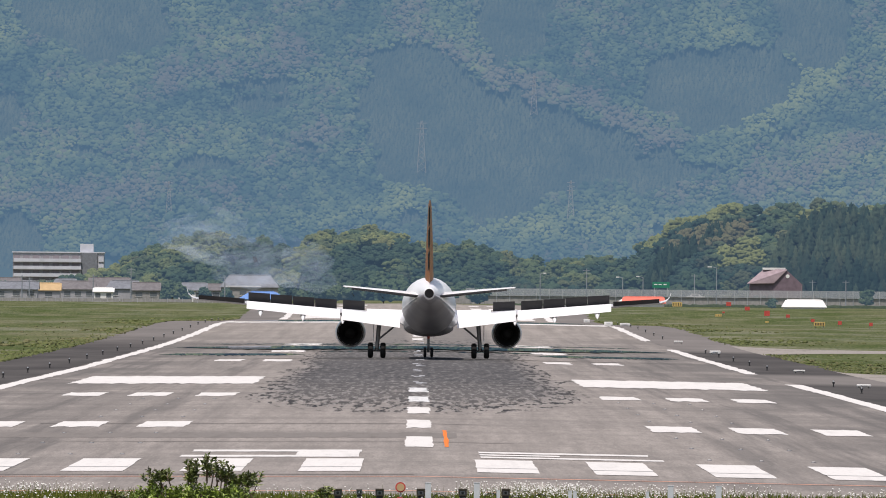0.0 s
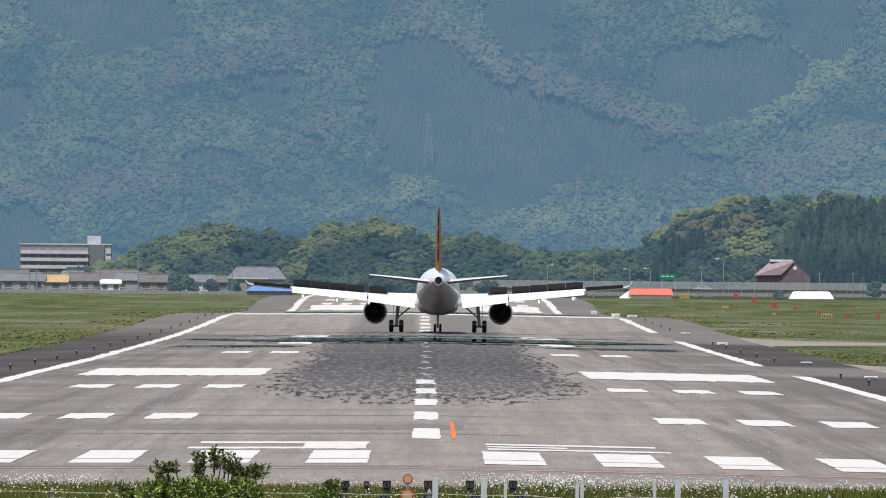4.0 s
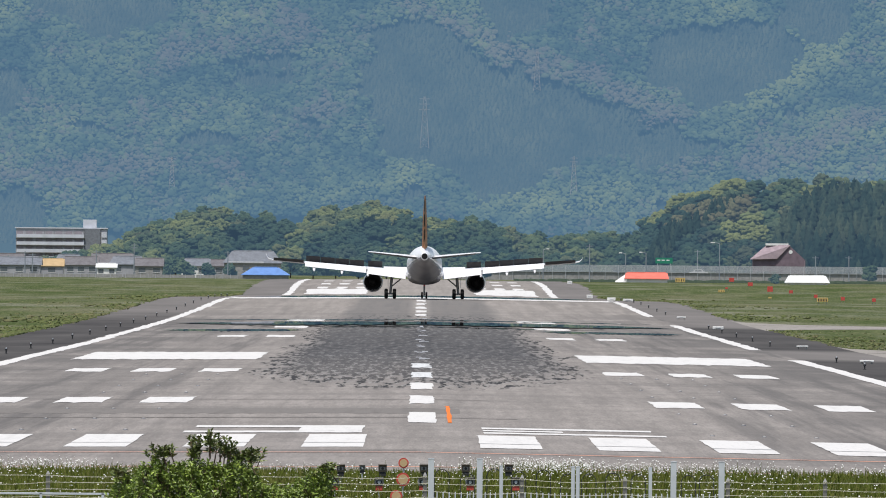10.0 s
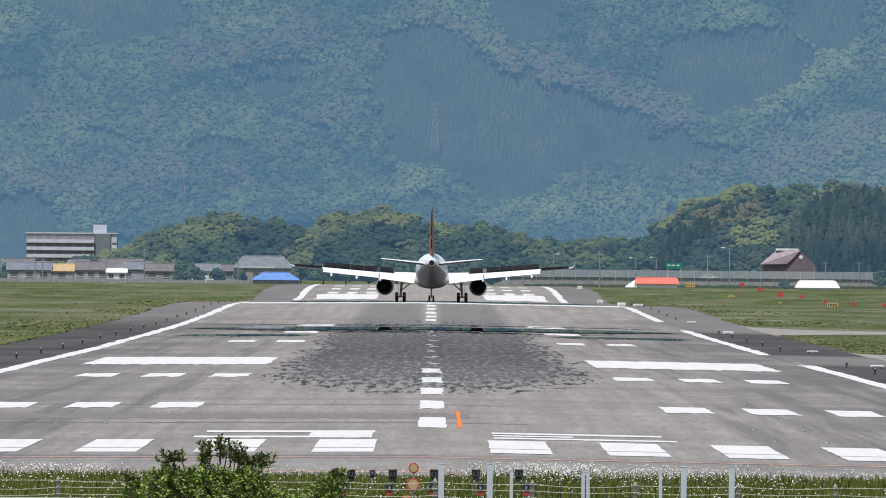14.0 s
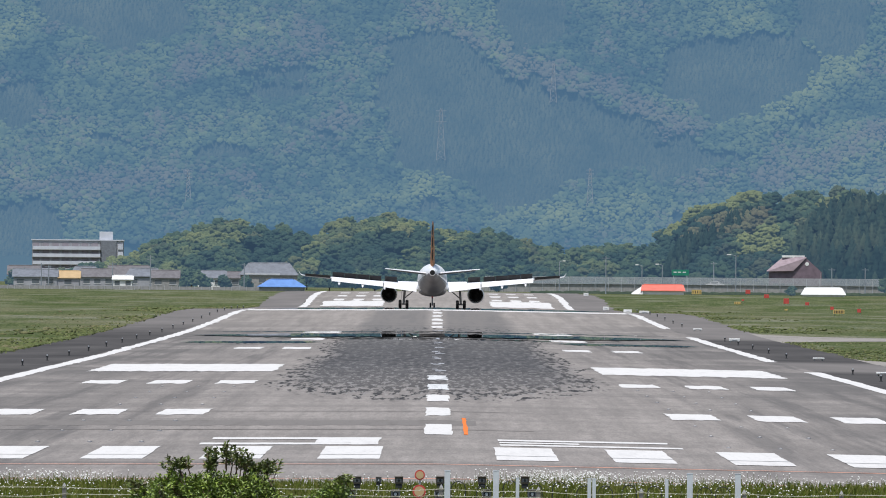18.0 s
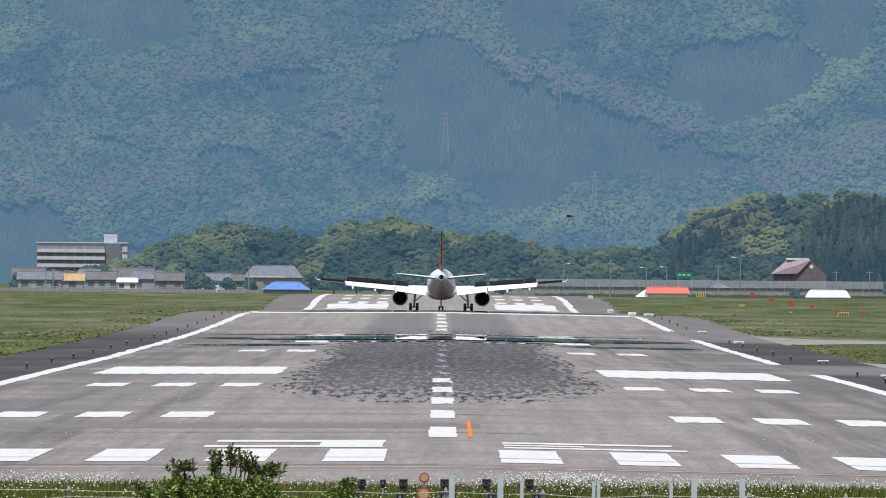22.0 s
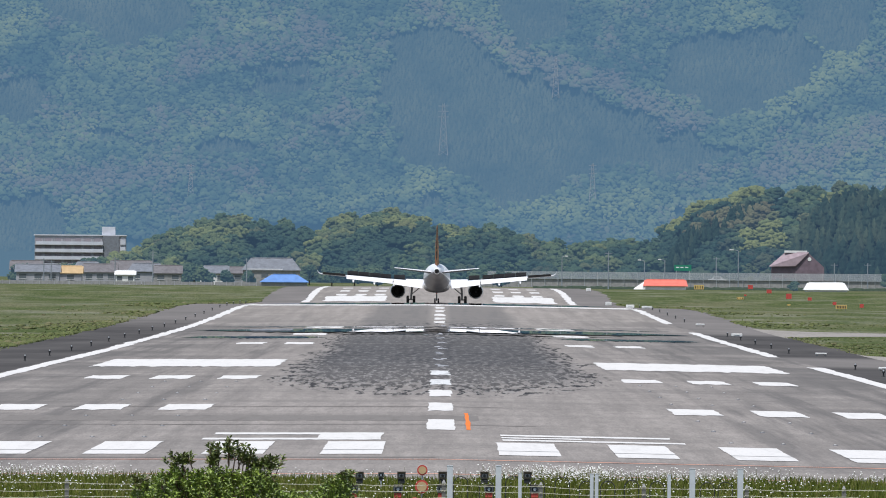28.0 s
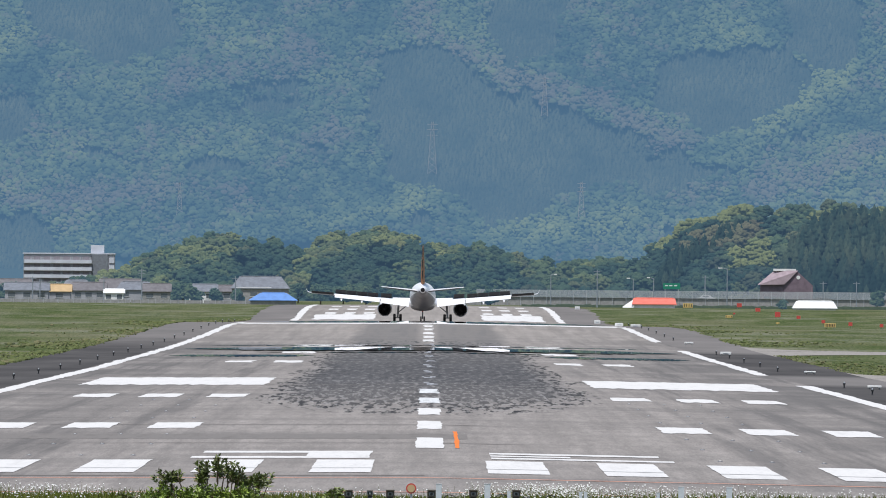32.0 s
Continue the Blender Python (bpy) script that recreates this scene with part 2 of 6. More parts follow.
M["steel"] = paint("gear_steel", (0.25, 0.25, 0.26), 0.45, 0.5, 0.3, 5, 0.5)
M["galv"] = paint("galvanised_steel", (0.48, 0.5, 0.52), 0.5, 0.4, 0.25, 6, 0.3)
M["white_post"] = paint("white_painted_steel", (0.52, 0.55, 0.58), 0.5, 0.3, 0.15, 5)
M["grey_post"] = paint("weathered_concrete", (0.21, 0.205, 0.19), 0.9, 0.1, 0.4, 6)
M["far_steel"] = paint("distant_steel", (0.31, 0.35, 0.41), 0.8, 0.1, 0.2, 2)
# white render greyed and cooled, distance haze put into the colour
M["far_white"] = paint("white_render_with_haze", (0.55, 0.57, 0.62), 0.9, 0.1, 0.2, 0.4)
M["concrete"] = paint("concrete", (0.32, 0.318, 0.31), 0.9, 0.1, 0.3, 1.5)
M["pale_wall"] = paint("pale_render", (0.38, 0.385, 0.41), 0.9, 0.1, 0.25, 0.5)
M["dark"] = paint("dark_paint", (0.03, 0.032, 0.035), 0.6, 0.3, 0.3, 2)
M["red"] = paint("red_paint", (0.5, 0.075, 0.06), 0.5, 0.3, 0.25, 3)
M["yellow"] = paint("yellow_paint", (0.56, 0.4, 0.14), 0.5, 0.3, 0.25, 2)
M["orange_roof"] = paint("orange_sheet_roof", (0.72, 0.19, 0.14), 0.7, 0.2, 0.2, 0.7)
M["blue_roof"] = paint("blue_sheet", (0.15, 0.28, 0.58), 0.7, 0.2, 0.25, 0.7)
# barn maroons paled and cooled so that the colour carries distance haze
M["maroon"] = paint("maroon_cladding", (0.195, 0.15, 0.178), 0.8, 0.15, 0.3, 0.8)
M["maroon_roof"] = paint("maroon_roof", (0.36, 0.285, 0.31), 0.7, 0.2, 0.3, 0.8)
M["tile_grey"] = paint("grey_roof_tiles", (0.2, 0.215, 0.24), 0.7, 0.2, 0.35, 1.2)
M["tile_brown"] = paint("brown_roof_tiles", (0.18, 0.172, 0.178), 0.7, 0.2, 0.35, 1.2)
M["tan"] = paint("tan_wall", (0.5, 0.36, 0.2), 0.8, 0.1, 0.2, 1.0)
M["glass"] = paint("window_glass", (0.11, 0.13, 0.15), 0.15, 0.6, 0.1, 1)
# window colour lightened to carry distance haze
M["far_glass"] = paint("window_glass_with_haze", (0.26, 0.235, 0.26), 0.3, 0.4, 0.1, 1)
M["green_sign"] = paint("green_sign", (0.02, 0.2, 0.12), 0.5, 0.3, 0.15, 2)
M["white_sheet"] = paint("white_sheet", (0.72, 0.72, 0.7), 0.8, 0.1, 0.15, 0.8)
M["leaf"] = foliage("shrub_leaf", (0.05, 0.1, 0.012), (0.5, 0.64, 0.11), None, 14, gloss=True)
M["blade"] = foliage("grass_blade", (0.05, 0.072, 0.008), (0.135, 0.16, 0.024), (0.19, 0.17, 0.06), 3)
M["far_post"] = paint("distant_galvanised", (0.26, 0.29, 0.32), 0.7, 0.2, 0.2, 2)
M["tuft"] = foliage("field_tufts", (0.11, 0.14, 0.05), (0.2, 0.22, 0.1), (0.25, 0.23, 0.13), 0.3)
M["clump"] = foliage("verge_leaves", (0.085, 0.112, 0.036), (0.16, 0.175, 0.066), (0.2, 0.175, 0.1), 0.8, toned=True)
M["apron"] = marking("taxiway_surface", (0.29, 0.27, 0.245), 0.5)
M["shoot"] = foliage("young_shoot_leaf", (0.05, 0.075, 0.016), (0.27, 0.32, 0.08), (0.14, 0.1, 0.05), 10, gloss=True)
M["wire"] = paint("weathered_wire", (0.56, 0.54, 0.42), 0.6, 0.3, 0.2, 4)
M["petal"] = paint("flower_petals", (0.66, 0.66, 0.62), 0.8, 0.1, 0.15, 8)


# ---- mesh helpers ----
def part(name, bm, material, parent=None, label=""):
    """One mesh object, under a thing or under a part."""
    me = bpy.data.meshes.new(name)
    bm.to_mesh(me)
    bm.free()
    me.materials.append(M[material] if isinstance(material, str) else material)
    ob = new(name, me)
    if parent is not None:
        ob.parent = parent
    if label:
        ob["label"] = label
    return ob


def thing(name, x, y, z, label, category, group="", kind="", rz=0.0):
    ob = new(name)
    ob.empty_display_size = 0.2
    ob.matrix_basis = pose(x, y, z, 0, 0, rz)
    return tagged(ob, label, category, group, kind)


def box(cx, cy, cz, sx, sy, sz, bevel=0.0, m=None, bm=None):
    bm = bm or bmesh.new()
    r = bmesh.ops.create_cube(bm, size=1.0, matrix=(m or Matrix()) @ Matrix.Translation((cx, cy, cz)) @ Matrix.Diagonal((sx, sy, sz, 1)))
    if bevel:
        es = {e for v in r["verts"] for e in v.link_edges}
        bmesh.ops.bevel(bm, geom=list(es), offset=bevel, segments=2, affect="EDGES", profile=0.6)
    return bm


def tube(p, q, r0, r1=None, seg=10, bm=None):
    bm = bm or bmesh.new()
    p, q = Vector(p), Vector(q)
    r1 = r0 if r1 is None else r1
    m = Matrix.Translation((p + q) / 2) @ (q - p).to_track_quat("Z", "Y").to_matrix().to_4x4()
    bmesh.ops.create_cone(bm, cap_ends=True, segments=seg, radius1=r0, radius2=r1, depth=(q - p).length, matrix=m)
    return bm


def loft(rings, bm=None, caps=True, smooth=True):
    """Skin over closed rings of equal length."""
    bm = bm or bmesh.new()
    vs = [[bm.verts.new(p) for p in r] for r in rings]
    k = len(rings[0])
    for a, b in zip(vs, vs[1:]):
        for i in range(k):
            f = bm.faces.new((a[i], a[(i + 1) % k], b[(i + 1) % k], b[i]))
            f.smooth = smooth
    if caps:
        bm.faces.new(list(reversed(vs[0])))
        bm.faces.new(vs[-1])
    bmesh.ops.recalc_face_normals(bm, faces=bm.faces)
    return bm


def mesh_object(name, verts, faces, material, smooth=False):
    me = bpy.data.meshes.new(name)
    verts = np.asarray(verts, dtype=np.float32)
    faces = np.asarray(faces, dtype=np.int32)
    k = faces.shape[1]
    me.vertices.add(len(verts))
    me.vertices.foreach_set("co", verts.ravel())
    me.loops.add(faces.size)
    me.loops.foreach_set("vertex_index", faces.ravel())
    me.polygons.add(len(faces))
    me.polygons.foreach_set("loop_start", np.arange(0, faces.size, k, dtype=np.int32))
    if smooth:
        me.polygons.foreach_set("use_smooth", np.ones(len(faces), dtype=bool))
    me.update(calc_edges=True)
    me.materials.append(M[material])
    return new(name, me)


def grid_faces(nu, nv):
    i = np.arange(nu * nv).reshape(nv, nu)
    return np.stack([i[:-1, :-1], i[:-1, 1:], i[1:, 1:], i[1:, :-1]], -1).reshape(-1, 4)


def hash2(ix, iy, seed):
    h = (ix.astype(np.int64) * 374761393 + iy.astype(np.int64) * 668265263 + seed * 1442695041) & 0x7FFFFFFF
    h = ((h ^ (h >> 13)) * 1274126177) & 0x7FFFFFFF
    return ((h ^ (h >> 16)) & 0xFFFF) / 65535.0


def vnoise(x, y, seed=0):
    ix, iy = np.floor(x), np.floor(y)
    fx, fy = x - ix, y - iy
    fx, fy = fx * fx * (3 - 2 * fx), fy * fy * (3 - 2 * fy)
    a, b = hash2(ix, iy, seed), hash2(ix + 1, iy, seed)
    c, d = hash2(ix, iy + 1, seed), hash2(ix + 1, iy + 1, seed)
    return (a * (1 - fx) + b * fx) * (1 - fy) + (c * (1 - fx) + d * fx) * fy


def fbm(x, y, octaves, seed=0, gain=0.5):
    s, amp, tot = 0.0, 1.0, 0.0
    for o in range(octaves):
        s = s + amp * vnoise(x * 2.03 ** o, y * 2.03 ** o, seed + o * 7)
        tot += amp
        amp *= gain
    return s / tot


# ---- ground ----
KNOTS = ((-4000, 0.9), (100, 0.9), (200, 1.0), (300, 1.0), (325, 0.3), (345, -0.16), (421, -0.17), (450, -0.17), (553, -0.08), (700, -0.07), (811, -0.09), (940, -0.15), (1008, -0.1),
         (1092, -0.07), (1240, 0.06), (1397, 0.39), (1562, 0.90), (1640, 0.93), (1700, 0.86), (1800, 0.58), (1930, 0.2), (2100, -0.2), (2300, -0.5), (2365, -0.3), (2450, 0.45), (2530, 1.0),
         (2630, 1.32), (2760, 1.38), (2900, 1.1), (3000, 0.9), (5200, 0.9))
STEP = 10.0


def along(y):
    return float(np.interp(y, [k[0] for k in KNOTS], [k[1] for k in KNOTS]))


YS = sorted({float(k[0]) for k in KNOTS} | {float(v) for v in np.arange(350, 3000, STEP)})
ZS = [along(v) for v in YS]


def ground_z(x, y):
    z = float(np.interp(y, YS, ZS))
    if 345 <= y <= 2950:
        z += (0.1275 - (0.0125 if x > 0 else 0.0085) * min(abs(x), 30.0)) * min(1.0, (y - 345) / 40, (2950 - y) / 40)
    return z


YC = sorted(set(YS) | {345.0, 385.0, 2910.0, 2950.0})


def sheet(name, x0, x1, y0, y1, lift, material, parent=None, ragged=0.0, bm=None, wob=0.0):
    """A flat strip laid on the ground, following its crown and its long waves."""
    ys = [y0] + [v for v in YC if y0 + 0.01 < v < y1 - 0.01] + [y1]
    if wob:
        ys = sorted(set(ys) | set(np.arange(y0, y1, wob * 4)))
    own = bm is None
    bm = bm or bmesh.new()
    prev = None
    for v in ys:
        w = (random.uniform(-1, 1) * ragged, random.uniform(-1, 1) * ragged) if ragged else (0, 0)
        a, b = x0 + w[0], x1 + w[1]
        xs = [a] + [k for k in (-30.0, 0.0, 30.0) if a < k < b] + [b]
        row = [bm.verts.new((q, v, ground_z(q, v) + lift)) for q in xs]
        if prev and len(prev) == len(row):
            for i in range(len(row) - 1):
                bm.faces.new((prev[i], prev[i + 1], row[i + 1], row[i]))
        prev = row
    return part(name, bm, material, parent) if own else bm


gx = np.array(sorted({-6000., -2500., -900., -400., -200., -120., -80., -50., -30., 0., 30., 50., 80., 120., 200., 400., 900., 2500., 6000.}))
gy = np.array(YC)
gv = np.array([(x, y, ground_z(x, y)) for y in gy for x in gx])
ground = mesh_object("ground", gv, grid_faces(len(gx), len(gy)), "grass", True)
tagged(ground, "flat airfield grassland in patchy green and straw", "ground", kind="structure")

# paved sheet of the runway with its shoulders
runway = sheet("runway", -29.4, 29.4, 345, 2950, 0.02, "asphalt", ragged=0.5)
tagged(runway, "weathered grey asphalt runway with dark shoulders and tyre rubber", "runway", kind="structure")
for x0, x1, y0, y1 in ((29.0, 210.0, 842.0, 925.0), (29.0, 210.0, 1220.0, 1256.0)):
    bm = sheet("taxiway", x0, x1, y0, y1, 0.024, "asphalt", ragged=0.0, bm=bmesh.new())
    ob = part("taxiway", bm, "apron")
    tagged(ob, "pale worn taxiway joining the runway", "taxiway", kind="structure")
    # rounded corners where it meets the shoulder
    for yc, way, run in ((y0, -1, 46.0), (y1, 1, 60.0)):
        fb = bmesh.new()
        rim_pts = [(29.0 + 17.0 * (1 - math.sin(k * math.pi / 20)), yc + way * run * (1 - math.cos(k * math.pi / 20))) for k in range(11)]
        vs = [fb.verts.new((q, v, ground_z(q, v) + 0.023)) for q, v in [(28.9, yc)] + rim_pts]
        for i in range(1, len(vs) - 1):
            fb.faces.new((vs[0], vs[i], vs[i + 1]) if way > 0 else (vs[0], vs[i + 1], vs[i]))
        tagged(part("taxiway_fillet", fb, "apron"), "pale worn asphalt rounding the taxiway corner", "taxiway", kind="structure")

CX = 0.1        # centre line


def mark(name, x0, x1, y0, y1, material="white", lift=0.035, label="white painted runway marking", wob=1.5):
    # paint with slightly wavy, worn edges
    bm = bmesh.new()
    ys = sorted({y0, y1} | {v for v in YC if y0 + 0.5 < v < y1 - 0.5} | set(np.arange(y0, y1 - 1.0, max(wob * 4, (y1 - y0) / 160))))
    nx = max(2, min(60, int((x1 - x0) / (0.00045 * y0))))
    amp = min(0.3 * (y1 - y0), (0.4 if y0 < 500 else 1.5) * y0 * y0 / 140000.0)
    prev = None
    for k, v in enumerate(ys):
        ragged = min(0.07 * (v / 700.0) ** 2, 0.2, 0.16 * (x1 - x0))
        a, b = CX + x0 + random.uniform(-1, 1) * ragged, CX + x1 + random.uniform(-1, 1) * ragged
        xs = sorted([a + (b - a) * i / nx for i in range(nx + 1)] + [q for q in (-30.0, 0.0, 30.0) if a + 1e-3 < q < b - 1e-3])
        if prev and len(xs) != len(prev):
            xs = [a + (b - a) * i / (len(prev) - 1) for i in range(len(prev))]
        shift = amp if k in (0, len(ys) - 1) else 0.0
        row = [bm.verts.new((q, w, ground_z(q, w) + lift)) for q, w in ((q, v + shift * random.uniform(-1, 1) * (0.35 if k else 0.5)) for q in xs)]
        if prev:
            for i in range(len(row) - 1):
                bm.faces.new((prev[i], prev[i + 1], row[i + 1], row[i]))
        prev = row
    ob = part(name, bm, material)
    return tagged(ob, label, "marking", kind="structure")


THR = 415.0
for side in (-1, 1):
    for i in range(6):
        a = 1.75 + 3.55 * i
        mark("threshold_stripe", min(side * a, side * (a + 1.85)), max(side * a, side * (a + 1.85)), THR + 6, THR + 36)
        mark("paint_gap", min(side * a, side * (a + 1.85)), max(side * a, side * (a + 1.85)), THR + 15.2, THR + 15.9, "paint_worn", 0.043, "thin worn line across the stripe")
    for y in (552.5, 698.5):
        for i in range(3):
            a = 9.0 + 3.3 * i
            mark("touchdown_stripe", min(side * a, side * (a + 1.85)), max(side * a, side * (a + 1.85)), y - 10.5, y + 10.5)
    a = 9.0
    mark("aiming_point_bar", min(side * a, side * (a + 10.2)), max(side * a, side * (a + 10.2)), 774, 836)
for i in range(26):
    y = 481 + 58.0 * i
    if y < 1640:
        if 730 < y < 1250:
            # scraps of paint between the rubber, with the bluish shimmer reflection painted in
            for k in range(7):
                u, w, v = random.uniform(-0.46, 0.2), random.uniform(0.12, 0.42), y + random.uniform(0, 24)
                mark("centre_line_scrap", u, min(0.48, u + w), v, v + random.uniform(3, 7), "scrap", label="pale scrap of worn centre line paint and shimmer in the rubber")
        else:
            mark("centre_line_stripe", -0.48, 0.48, y, y + 30, "white" if y < 640 or y > 1200 else "stripe_worn", label="white centre line stripe, worn in the rubbered zone")
mark("runway_edge_line", -22.5, -21.6, 400, 1680, label="long white runway edge line", wob=4)
for y0, y1 in ((400, 832), (935, 1232), (1350, 1650)):
    mark("runway_edge_line", 21.6, 22.5, y0, y1, label="long white runway edge line", wob=4)
mark("cross_line", -22.5, 22.5, 1602, 1640, label="white line across the crest of the runway", wob=2)


# ---- distance ----
def inside(a, b, poly):
    r = np.zeros(a.shape, bool)
    for (x0, y0), (x1, y1) in zip(poly, poly[1:] + poly[:1]):
        hit = ((y0 > b) != (y1 > b)) & (a < (x1 - x0) * (b - y0) / (y1 - y0 + 1e-9) + x0)
        r ^= hit
    return r


# the far slope is planned in metres across and up at this distance
FAR_SLOPE = 4566.0
# cedar stands on the slope; the last two paint valley dark and ridge shadow
STANDS = ([(-23, 64.6), (-16.2, 78.1), (-8.4, 83.7), (0.6, 83.1), (13.4, 75.8), (30.2, 68), (49.8, 60.1), (62.7, 54), (72.8, 48.9), (93.5, 45.6), (107.5, 41.7), (91.3, 40.5), (83.4, 36.6), (70.6, 36.1), (57.7, 40), (43.7, 34.9), (39.8, 28.2), (30.8, 27.1), (17.9, 22.1), (15.1, 28.2), (11.2, 32.1), (1.1, 37.2), (-12.3, 38.3), (-15.1, 49.5), (-21.8, 58.5)],
          [(72.8, 72.5), (82.9, 81.4), (95.8, 85.3), (110.9, 83.1), (123.8, 76.4), (126, 71.3), (116.5, 66.3), (108.6, 62.4), (101.4, 58.5), (90.7, 56.8), (77.8, 59.6), (70, 65.7)],
          [(15.7, 108.9), (45.4, 108.9), (43.1, 83.7), (33, 75.8), (22.4, 78.1), (17.4, 84.8)], [(113.7, 81.4), (115.9, 103.8), (138.9, 104.4), (138.3, 80.3), (128.2, 76.4)], [(112.6, 57.3), (124.3, 58.5), (119.3, 53.4), (111.4, 53.4)],
          [(-135.5, 107.2), (-85.1, 107.7), (-79.5, 83.7), (-85.7, 78.6), (-93.5, 76.9), (-100.2, 74.7), (-107.5, 78.6), (-122.1, 83.1), (-132.2, 90.9)], [(-65.5, 68.5), (-54.9, 73.6), (-44.8, 72.5), (-39.8, 68.5), (-47, 66.3), (-59.9, 67.4)],
          [(-62.7, 60.7), (-52.6, 66.3), (-42, 63.5), (-43.1, 59.6), (-54.9, 58.5)], [(-153.4, 61.3), (-125.4, 64.1), (-127.1, 57.3), (-137.2, 51.2), (-152.9, 51.2)], [(-117.6, 48.9), (-107.5, 48.9), (-93.5, 46.1), (-105.8, 45.6)],
          [(-156.8, 25.4), (-129.4, 27.1), (-118.7, 19.3), (-119.8, 10.9), (-156.2, 4.7)], [(-81.8, 43.9), (-70.6, 46.7), (-59.9, 43.9), (-65, 40), (-77.8, 40)], [(-8.4, 30.5), (1.1, 28.2), (2.2, 24.3), (-6.7, 24.3)], [(-52.1, 51.7), (-33, 50.6), (-32.5, 48.4), (-48.7, 49.5)])
# yellow-green spurs with ridge light put into the tone, and spurs with brownish trees
SPURS_OLIVE = ([(93.5, 47.8), (103.6, 55.7), (116.5, 63.5), (129.4, 71.3), (136.6, 82), (129.9, 91.5)], [(101.9, 90.4), (110.9, 81.4), (122.6, 76.4)], [(29.1, 18.1), (39.8, 24.3), (52.6, 28.2), (65.5, 28.8)], [(17.9, 22.1), (28, 26)], [(102.5, 82), (95.2, 89.3)], [(-142.2, 76.4), (-131.6, 87)], [(-39.8, 26), (-3.4, 31.6)])
SPURS_BROWN = ([(-3.9, 90.4), (13.4, 79.2), (33, 70.8), (54.9, 64.1), (67.8, 56.8), (80.6, 50.6)], [(83.4, 38.9), (116.5, 37.7), (142.2, 51.2)], [(95.2, 65.7), (108.1, 65.7)], [(-142.2, 36.1), (-109.2, 31), (-87.4, 36.6)], [(-40.3, 80.9), (-56.6, 75.3), (-81.8, 71.3)], [(-32.5, 55.1), (-47, 46.1)])


def line_near(a, b, lines, wid):
    """1 on the lines, falling to 0 about wid away."""
    best = np.full(np.shape(a), 9e9)
    for pts in lines:
        for (x0, y0), (x1, y1) in zip(pts, pts[1:]):
            dx, dy = x1 - x0, y1 - y0
            u = np.clip(((a - x0) * dx + (b - y0) * dy) / (dx * dx + dy * dy), 0, 1)
            best = np.minimum(best, np.hypot(a - x0 - u * dx, b - y0 - u * dy))
    return np.exp(-(best / wid) ** 2)


def lumps(count, seed, level=1, rough=0.3):
    """Crown shapes: noisy balls with uneven outlines."""
    rnd = random.Random(seed)
    out = []
    for k in range(count):
        bm = bmesh.new()
        bmesh.ops.create_icosphere(bm, subdivisions=level, radius=1.0)
        off = Vector((seed + k * 3.7, k * 1.9, seed * 0.7))
        for v in bm.verts:
            n = v.co.normalized()
            v.co = n * (0.9 + rough * noise.noise(n * 1.7 + off) + rough * 0.8 * noise.noise(n * 4.1 + off) + rough * 0.3 * rnd.uniform(-1, 1))
        bm.verts.ensure_lookup_table()
        out.append((np.array([v.co[:] for v in bm.verts]), np.array([[v.index for v in f.verts] for f in bm.faces])))
        bm.free()
    return out


def clumped(count, seed, lobes):
    """Broadleaf crowns: a core with many leaf masses over its upper side."""
    rnd = random.Random(seed)
    core, small = lumps(5, seed + 1, 1, 0.45), lumps(8, seed + 2, 0, 0.5)
    out = []
    for k in range(count):
        v, f = core[k % 5]
        vs, fs, base = [v * 0.84], [f], len(v)
        for j in range(lobes):
            a, e = 2.4 * j + rnd.uniform(-0.6, 0.6), math.asin(min(0.98, max(-0.4, -0.4 + 1.38 * (j + 0.5) / lobes + rnd.uniform(-0.2, 0.2))))
            q, s = rnd.uniform(0.68, 0.9), rnd.uniform(0.17, 0.36)
            v, f = small[(j + k) % 8]
            vs.append(v * s * (1, 1, 0.8) + (q * math.cos(e) * math.cos(a), q * math.cos(e) * math.sin(a), q * math.sin(e))), fs.append(f + base)
            base += len(v)
        out.append((np.concatenate(vs), np.concatenate(fs)))
    return out


def spired(count, seed):
    """Cedar crowns: ragged tapering tiers."""
    rnd = random.Random(seed)
    out = []
    for k in range(count):
        n, V, F = 7, [], []
        for j, (z, r) in enumerate(((-0.9, 0.75), (-0.35, 1.0), (-0.2, 0.62), (0.15, 0.74), (0.3, 0.42), (0.6, 0.46), (0.7, 0.2))):
            V += [(r * rnd.uniform(0.75, 1.15) * math.cos(a), r * rnd.uniform(0.75, 1.15) * math.sin(a), z + rnd.uniform(-0.1, 0.1)) for a in (6.283 * i / n + 0.4 * j for i in range(n))]
            if j:
                for i in range(n):
                    a, b, c, d = (j - 1) * n + i, (j - 1) * n + (i + 1) % n, j * n + (i + 1) % n, j * n + i
                    F += [(a, b, c), (a, c, d)]
        V.append((0, 0, 1.15))
        F += [(6 * n + i, 6 * n + (i + 1) % n, 7 * n) for i in range(n)]
        out.append((np.array(V), np.array(F)))
    return out


